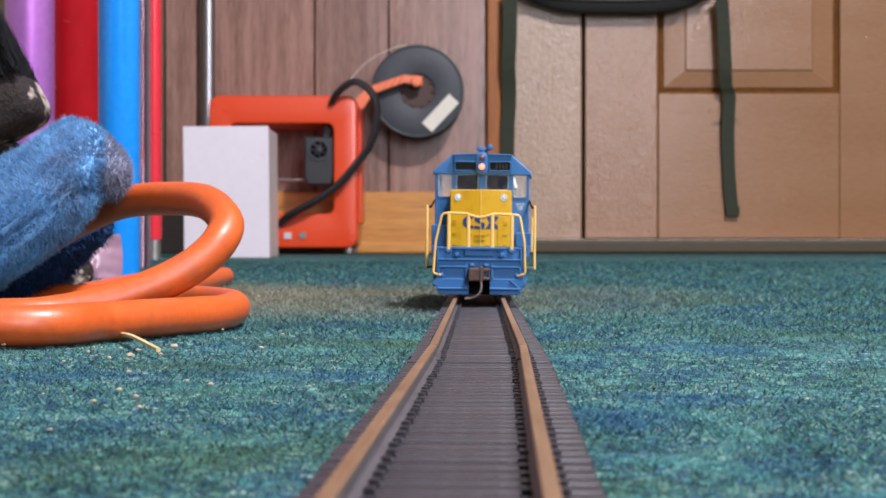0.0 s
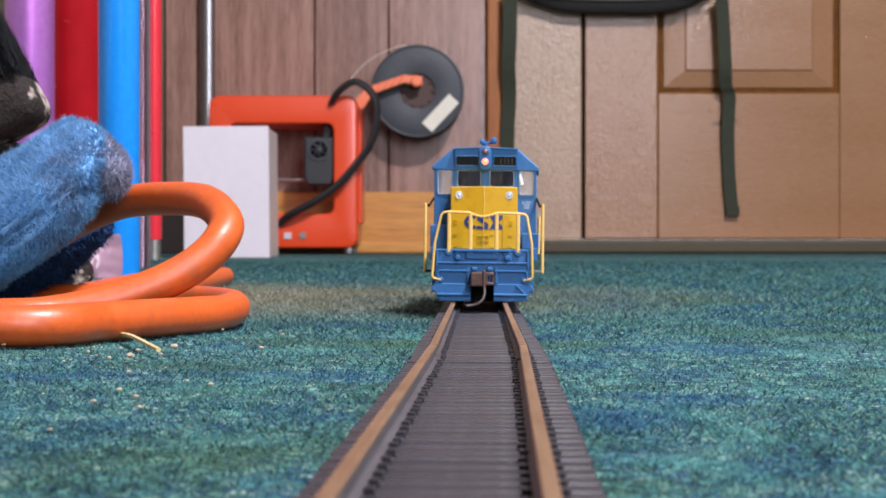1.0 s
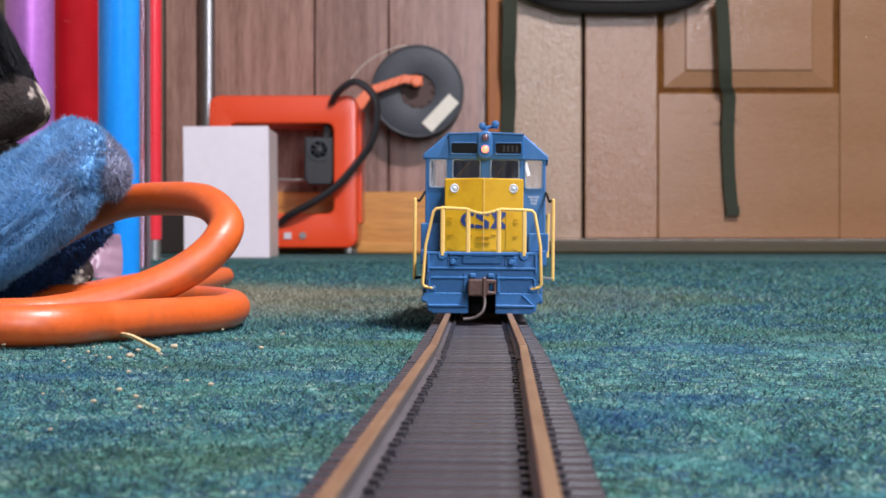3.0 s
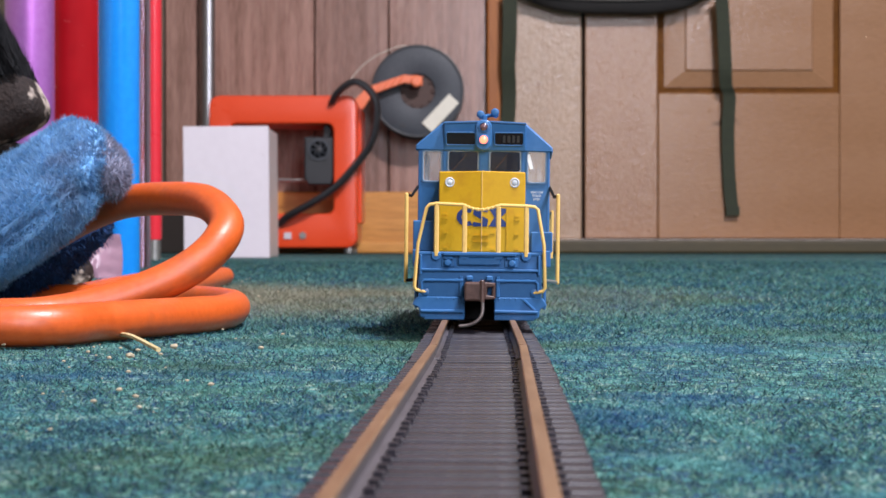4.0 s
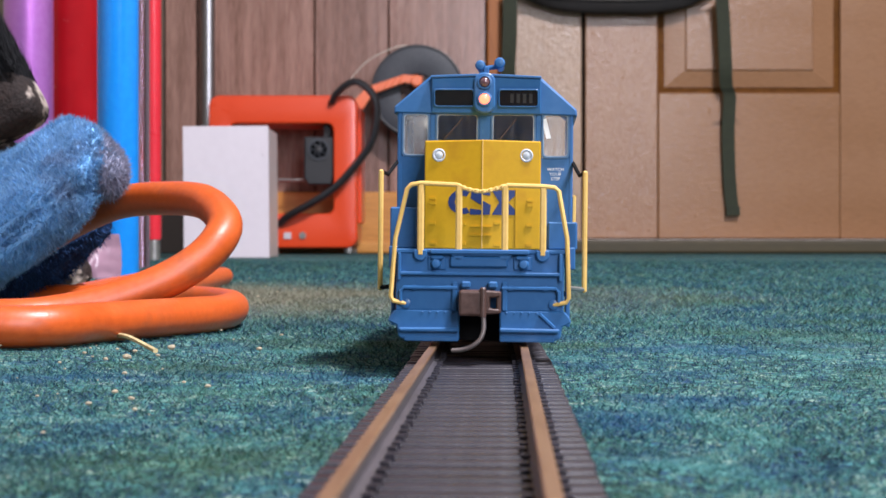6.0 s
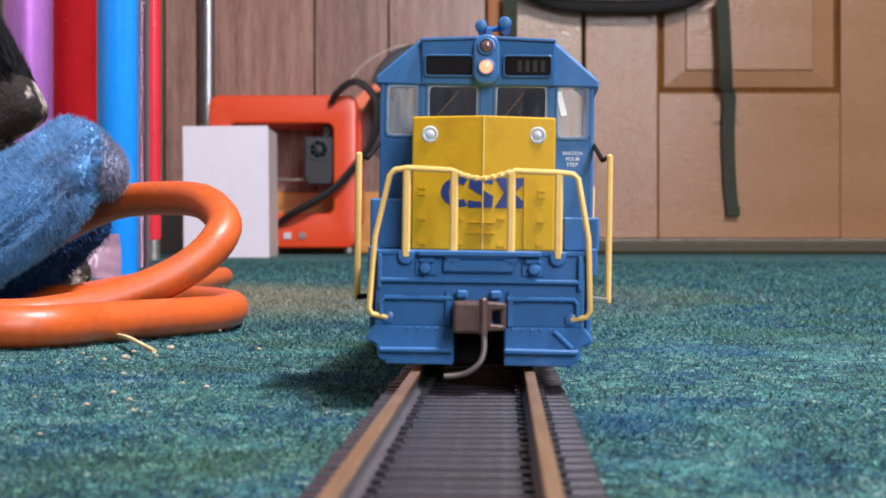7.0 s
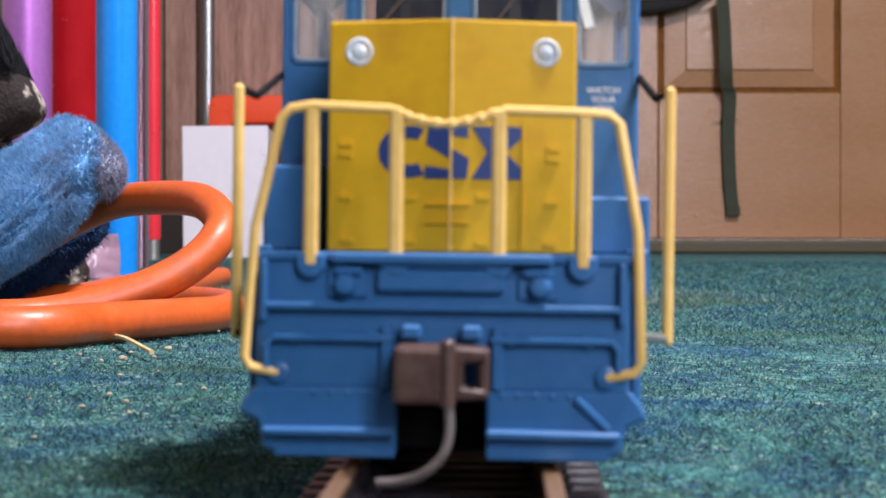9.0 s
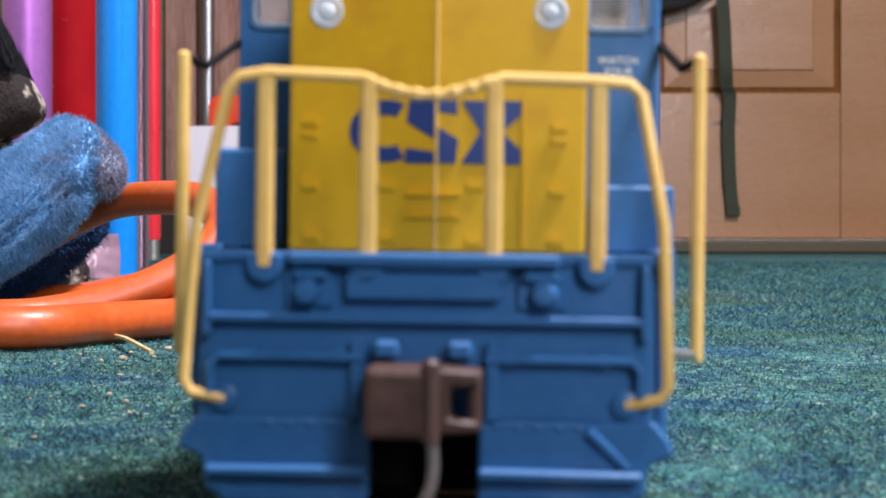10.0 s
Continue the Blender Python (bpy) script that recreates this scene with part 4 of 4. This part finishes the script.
    for outline in ([(-0.15, 30.7), (-2.1, 30.7), (-2.3, 29.0), (-0.15, 27.7)], [(-2.4, 27.0), (-2.4, 25.8), (-0.15, 25.8), (-0.15, 26.7)],
                    [(0.15, 30.7), (1.6, 30.7), (1.6, 29.6), (0.15, 29.8)], [(0.15, 28.6), (1.7, 27.7), (1.5, 25.8), (0.15, 25.8)],
                    [(1.9, 30.7), (6.5, 30.7), (6.5, 29.6), (5.1, 28.3), (6.5, 26.9), (6.5, 25.8), (1.9, 25.8), (3.4, 28.3)]):
        on_nose("emblem", outline, L_LOGO)
    for xx, zz in ((-9.9, 29.0), (-9.9, 28.0), (-9.9, 24.0), (-9.7, 20.0), (-3.8, 24.0), (-3.8, 20.0), (3.0, 24.1), (3.0, 19.8), (9.5, 28.7), (9.5, 27.7), (9.4, 23.7), (9.3, 19.8)):
        on_nose("latch", [(xx - 0.6, zz - 0.26), (xx + 0.6, zz - 0.26), (xx + 0.6, zz + 0.26), (xx - 0.6, zz + 0.26)], L_YELLOW, 0.24)
    for z in (21.6, 23.3):
        on_nose("door_seam", [(-2.3, z), (-0.15, z), (-0.15, z + 0.2), (-2.3, z + 0.2)], L_YELLOW, 0.3)
        on_nose("door_seam", [(0.15, z), (1.9, z), (1.9, z + 0.2), (0.15, z + 0.2)], L_YELLOW, 0.3)
    on_nose("door_seam", [(6.6, 19.4), (6.8, 19.4), (6.8, 31.0), (6.6, 31.0)], L_YELLOW, 0.2)

    # cab: front wall with real window openings, sides, back, roof
    cab = p("cab", box(-18.3, 18.3, 59.0, 60.5, 18.9, 38.0, 0.2, 1, K), L_BLUE)
    p("back_post", box(-12.0, 12.0, 59.0, 60.4, 38.0, 54.0, 0, k=K), L_BLUE, cab)
    y0, y1 = 25.8, 27.3
    wz0, wz1 = 41.4, 46.9
    cols = [(-18.3, -17.2), (-11.6, -10.2), (-1.35, 1.35), (10.4, 11.9), (17.4, 18.3)]
    for i, (a, b) in enumerate(cols):
        p("cab_post", box(a, b, y0 - 0.01 * i, y1, 19.0, 47.6, 0.25, 1, K), L_BLUE, cab)
    for a, b, z in ((-17.2, -11.6, 38.2), (-10.2, -1.35, wz0 - 0.6), (1.35, 10.4, wz0 - 0.6), (11.9, 17.4, 38.0)):
        p("cab_panel", box(a - 0.3, b + 0.3, y0 + 0.05, y1 - 0.05, 19.0, z, 0, k=K), L_BLUE, cab)
        rim = prism(rounded(a - 0.15, b + 0.15, z - 0.15, wz1 + 0.35, 0.9, 3), y0 - 0.25, y0 + 0.6, 0, K, hole=rounded(a + 0.2, b - 0.2, z + 0.2, wz1 + 0.0, 0.75, 3))
        frame_ob = p("window_frame", rim, L_GREYRIM, cab)
        p("pane", box(a + 0.3, b - 0.3, y0 + 0.2, y0 + 0.45, z + 0.3, wz1, 0, k=K), L_SIDE_GLASS if abs(a + b) > 20 else L_GLASS, frame_ob)
        p("glazing_lip", prism(rounded(a + 0.2, b - 0.2, z + 0.2, wz1, 0.75, 3), y0 - 0.1, y0 + 0.15, 0, K, hole=rounded(a + 0.42, b - 0.42, z + 0.42, wz1 - 0.22, 0.6, 3)), L_LIP, frame_ob, "pale edge of the clear window moulding")
    p("wiper", tube([(3.0, y0 - 0.4, 41.6), (6.5, y0 - 0.4, 46.0)], 0.16, 5, K), RAIL_SIDE, cab)
    p("wiper", tube([(-8.6, y0 - 0.4, 41.6), (-4.6, y0 - 0.4, 46.2)], 0.16, 5, K), RAIL_SIDE, cab)
    p("wiper", box(13.6, 14.6, y0 - 0.15, y0 + 0.1, 42.4, 46.6, 0, k=K), L_WHITE, cab).matrix_basis = pose(0.0098, 0, -0.0026, 0, -14, 0)
    # upper front with the slanted roof shoulders
    top = [(-19.0, 47.2), (-18.9, 48.4), (-11.4, 54.6), (0, 55.0), (11.4, 54.4), (18.9, 47.9), (19.0, 46.7), (11.4, 46.9), (0, 46.7), (-11.4, 47.0)]
    p("cab_front", prism(top, 25.2, 27.2, 0.25, K, seg=1), L_BLUE, cab)
    lean_out = pose(0, 25.0 * K, 47.1 * K, 9, 0, 0) @ pose(0, -25.0 * K, -47.1 * K)
    p("board_panel", prism([(-11.2, 47.1), (11.6, 46.9), (11.5, 54.3), (0, 54.8), (-11.1, 54.5)], 24.9, 26.6, 0.2, K, seg=1), L_BLUE, cab).matrix_basis = lean_out
    p("brow", prism([(-11.3, 54.3), (0, 54.7), (11.6, 54.2), (11.6, 54.7), (0, 55.2), (-11.3, 54.8)], 23.3, 27, 0.1, K, seg=1), L_BLUE, cab)
    roof = [(-19.1, 47.0), (-19.0, 48.5), (-11.5, 54.9), (0, 55.3), (11.5, 54.7), (19.0, 48.0), (19.1, 46.6), (18.3, 46.7), (18.2, 47.6), (11.0, 53.8), (-11.0, 53.9), (-18.2, 48.0), (-18.3, 47.1)]
    p("roof", prism(roof, 25.8, 61, 0.2, K, seg=1), L_BLUE, cab)
    for s in (-1, 1):
        x = sorted((s * 17.3, s * 18.3))
        p("side_wall", box(*x, 27.2, 59.2, 19.0, 36.0, 0, k=K), L_BLUE, cab)
        p("side_wall", box(*x, 27.2, 31.0, 36.0, 47.6, 0, k=K), L_BLUE, cab)
        p("side_wall", box(*x, 53.0, 59.2, 36.0, 47.6, 0, k=K), L_BLUE, cab)
        p("equipment_box", box(*sorted((s * 13.2, s * 19.2)), 20.5, 25.0, 18.9, 27.4 if s < 0 else 24.6, 0.3, 1, K), L_BLUE)
        p("side_sill", box(*sorted((s * 16.9, s * 18.6)), 12.0, 160, 15.0, 19.4, 0.2, 1, K), L_BLUE)
        # side grab rails at the steps
        g = p("side_handrail", box(*sorted((s * 20.0, s * 21.0)), 13.6, 14.5, 10.4, 34.8, 0.3, 1, K), L_RAIL, L, "flat yellow side handrail")
        p("rail_stay", tube([(s * 20.4, 14.5, 34.4), (s * 19.5, 18, 34.0), (s * 18.3, 26.5, 37.0)], 0.4, 6, K), L_DARK, g)
        p("rail_stay", tube([(s * 20.4, 14.0, 11.0), (s * 17.2, 11.5, 11.4)], 0.45, 6, K), STEEL if s > 0 else L_DARK, g)
        p("rail_bar", tube([(s * 19.6, 62, 31), (s * 19.6, 160, 31)], 0.45, 6, K), L_RAIL, g)
        for yy in (62, 95, 128, 160):
            p("post", tube([(s * 19.4, yy, 17), (s * 19.6, yy, 31)], 0.45, 6, K), L_RAIL, g)
    for a, b in ((-10.7, -2.2), (2.7, 11.1)):
        bd = p("number_board", prism(rounded(a, b, 48.4, 52.2, 0.6, 3), 24.3, 25.1, 0.1, K, hole=rounded(a + 0.3, b - 0.3, 48.7, 51.9, 0.45, 3), seg=1), L_BLUE, cab)
        bd.matrix_basis = lean_out
        p("board_face", box(a + 0.2, b - 0.2, 24.75, 24.95, 48.6, 52.0, 0, k=K), L_BOARD, bd, "black number board")
        for i in range(4):
            p("numeral_bar", box(b - 2.0 - 1.3 * i, b - 1.3 - 1.3 * i, 24.65, 24.8, 49.3, 51.2, 0, k=K), NUMERAL if a > 0 else L_BOARD, bd)
    # lamp housing with two lamps
    hs = p("lamp_housing", prism(rounded(-2.3, 2.1, 47.0, 55.4, 1.9, 5), 23.0, 25.6, 0.3, K, seg=1), L_BLUE, cab)
    for z, mat, label in ((53.4, L_LENS, "dark unlit lamp"), (49.9, L_LIT, "glowing red lamp")):
        ring = p("lamp_rim", spin([(1.55, 23.2), (1.5, 22.5), (1.15, 22.4), (1.1, 23.0)], "y", 24, K, (-0.1, 0, z)), L_BLUE, hs, smooth=True)
        p("lamp", spin([(1.2, 23.1), (1.05, 22.6), (0.6, 22.25), (0.1, 22.15)], "y", 20, K, (-0.1, 0, z)), mat, ring, label, smooth=True)
    # air horns on the roof
    horn = p("horn", tube([(-1.0, 27, 56.6), (2.6, 27, 57.0)], 0.5, 8, K), L_BLUE, cab)
    p("bell", spin([(0.8, 33), (0.9, 27), (1.0, 25), (1.05, 24.3), (0.75, 23.9), (0.2, 23.8)], "y", 18, K, (-1.1, 0, 57.0)), L_BLUE, horn, smooth=True)
    p("bell", spin([(0.8, 35), (0.9, 28), (1.05, 26), (1.15, 25.2), (0.85, 24.8), (0.2, 24.7)], "y", 18, K, (2.9, 0, 57.6)), L_BLUE, horn, smooth=True)
    p("horn_stand", box(-0.5, 0.7, 26.2, 27.8, 54.8, 57.0, 0.2, 1, K), L_BLUE, horn)
    # warning stencil beside the nose
    for i, word in enumerate(("WATCH", "YOUR", "STEP")):
        cu = bpy.data.curves.new("stencil", "FONT")
        cu.body, cu.size, cu.align_x = word, 0.92 * K, "CENTER"
        tmp = new("stencil", cu)
        me = bpy.data.meshes.new_from_object(tmp.evaluated_get(bpy.context.evaluated_depsgraph_get()))
        bpy.data.objects.remove(tmp)
        ob = new("stencil", me)
        me.materials.clear()
        me.materials.append(L_WHITE)
        ob.parent = cab
        ob.matrix_basis = pose(14.7 * K, (y0 - 0.12) * K, (35.25 - 0.96 * i) * K, 90, 0, 0)
    # long hood, tank, trucks and wheels
    hood = p("long_hood", box(-11.5, 11.5, 60.5, 164, 18.9, 50.5, 1.2, 2, K), L_BLUE)
    for i in range(3):
        p("roof_fan", spin([(7, 50.4), (7, 51.8), (5, 52.2)], "z", 24, K, (0, 95 + 22 * i, 0)), L_BLUE, hood)
    p("fuel_tank", box(-14, 14, 68, 104, 3.2, 15.0, 1.5, 2, K), L_DARK)
    for yc in (33, 139):
        truck = p("truck", box(-12.8, 12.8, yc - 20, yc + 20, 5.0, 8.3, 0.6, 1, K), L_DARK)
        for dy in (-14, 14):
            for s in (-1, 1):
                w = p("wheel", spin([(5.9, s * 7.2), (5.9, s * 7.9), (5.3, s * 8.0), (5.2, s * 10.4), (2.0, s * 10.6)], "x", 24, K), L_DARK, truck)
                w.matrix_basis = pose(0, (yc + dy) * K, 5.85 * K)
                WHEELS.append((w, (yc + dy) * K))
            p("axle", tube([(-8, yc + dy, 5.85), (8, yc + dy, 5.85)], 1.2, 8, K), L_DARK, truck)
    return L


LOCO = locomotive()


# ---- track: rails and ties, in sections ----
JOINT = (0.0069, 0.311)
NEAR, FAR = 0.0385, 0.0235


def track_section(y0, y1, slope, label):
    t = thing("track_section", label, "model track", "track sections", (JOINT[0] + slope * (y0 - JOINT[1]), y0, 0.0003 - 0.002 * (y0 + 0.14)), -math.degrees(math.atan(slope)), -0.1146)
    n = y1 - y0
    for s in (-1, 1):
        c = s * 8.85
        web = prism([(c - 1.25, 3.0), (c + 1.25, 3.0), (c + 1.2, 3.3), (c + 0.35, 3.55), (c + 0.35, 5.35), (c - 0.35, 5.35), (c - 0.35, 3.55), (c - 1.2, 3.3)], 0.3, n * 1000 - 0.3, 0, K)
        rail = part("rail", web, RAIL_SIDE, t)
        part("rail_head", prism([(c - 0.62, 5.36), (c + 0.62, 5.36), (c + 0.78, 5.55), (c + 0.76, 6.0), (c + 0.6, 6.1), (c - 0.6, 6.1), (c - 0.76, 6.0), (c - 0.78, 5.55)], 0.3, n * 1000 - 0.3, 0, K), RAILS, rail, "brownish worn rail head")
    web = None
    for s in (-1, 1):
        web = box(s * 8.6 - 1.6, s * 8.6 + 1.6, 0.2, n * 1000 - 0.2, 0.2, 1.6, 0, k=K, bm=web)
    part("tie_strip", web, TIE, t)
    first = None
    count = int(n / 0.0054)
    for i in range(count):
        if first is None:
            bm = box(-14.0, 14.5, -1.7, 1.7, 0.3, 2.75, 0.3, 1, K)
            for s in (-1, 1):
                for d in (-1, 1):
                    cx = s * 8.85 + d * 1.75
                    box(cx - 0.5, cx + 0.5, -0.8, 0.8, 2.7, 3.55, 0, k=K, bm=bm)
            first = part("tie", bm, TIE, t)
            ob = first
        else:
            ob = new("tie", first.data)
            ob.parent = t
        ob.matrix_basis = pose(random.uniform(-0.00015, 0.00015), 0.0027 + 0.0054 * i, random.uniform(-0.00008, 0.00008), 0, 0, random.uniform(-0.3, 0.3))
    if y1 > 0.3:
        for s in (-1, 1):
            part("rail_joiner", box(s * 8.85 - 1.45, s * 8.85 + 1.45, -5, 5, 2.9, 3.75, 0.2, 1, K), RAIL_SIDE, t) if y0 > 0.3 else None


track_section(-0.14, JOINT[1], NEAR, "straight model track section with grey ties and brown rails")
track_section(JOINT[1], JOINT[1] + 0.30, FAR, "straight model track section with grey ties and brown rails")
track_section(JOINT[1] + 0.30, JOINT[1] + 0.60, FAR, "straight model track section with grey ties and brown rails")


# ---- the locomotive's run towards the lens ----
def motions():
    # seconds, millimetres along, across and up from the lens's foot, and the sway to one side
    rows = []
    for t, d, x, z, sway in ((0.0, 588.3, 13.35, 5.0, 0.55), (0.5, 561.0, 13.5, 4.6, 0.55), (1.0, 538.5, 13.25, 4.4, 0.58), (1.5, 514.5, 12.95, 4.2, 0.54), (2.0, 494.5, 12.25, 4.05, 0.54), (2.5, 474.5, 11.7, 3.9, 0.50),
                             (4.0, 413.9, 9.46, 4.09, 0.66), (4.5, 388.5, 8.52, 4.51, 0.90), (5.0, 361.9, 7.97, 4.83, 0.68), (5.5, 335.8, 7.45, 5.15, 0.48), (7.0, 249.5, 5.45, 5.36, 0.77), (7.5, 224.2, 4.27, 5.27, 0.50),
                             (8.0, 197.0, 2.59, 5.31, 0.82), (8.5, 170.3, 0.97, 5.45, 0.60), (9.0, 144.2, -0.27, 5.66, 0.78), (9.5, 124.3, -1.34, 5.79, 0.70), (9.7, 120.4, -1.45, 5.83, 0.74), (10.0, 119.5, -1.49, 5.84, 0.75)):
        rows.append((t, pose(x * K, d * K, z * K, 0, 0, -3.2) @ pose(0, 0, 0, 0, sway, 0)))
    walk(LOCO, rows)
    # each wheel rolls as far as the locomotive has come
    ts, ys = [t for t, m in rows], [m.translation.y for t, m in rows]
    for wheel, y in WHEELS:
        walk(wheel, [(i / 10, pose(0, y, 5.85 * K, math.degrees((ys[0] - float(np.interp(i / 10, ts, ys))) / 0.0052), 0, 0)) for i in range(101)])


motions()
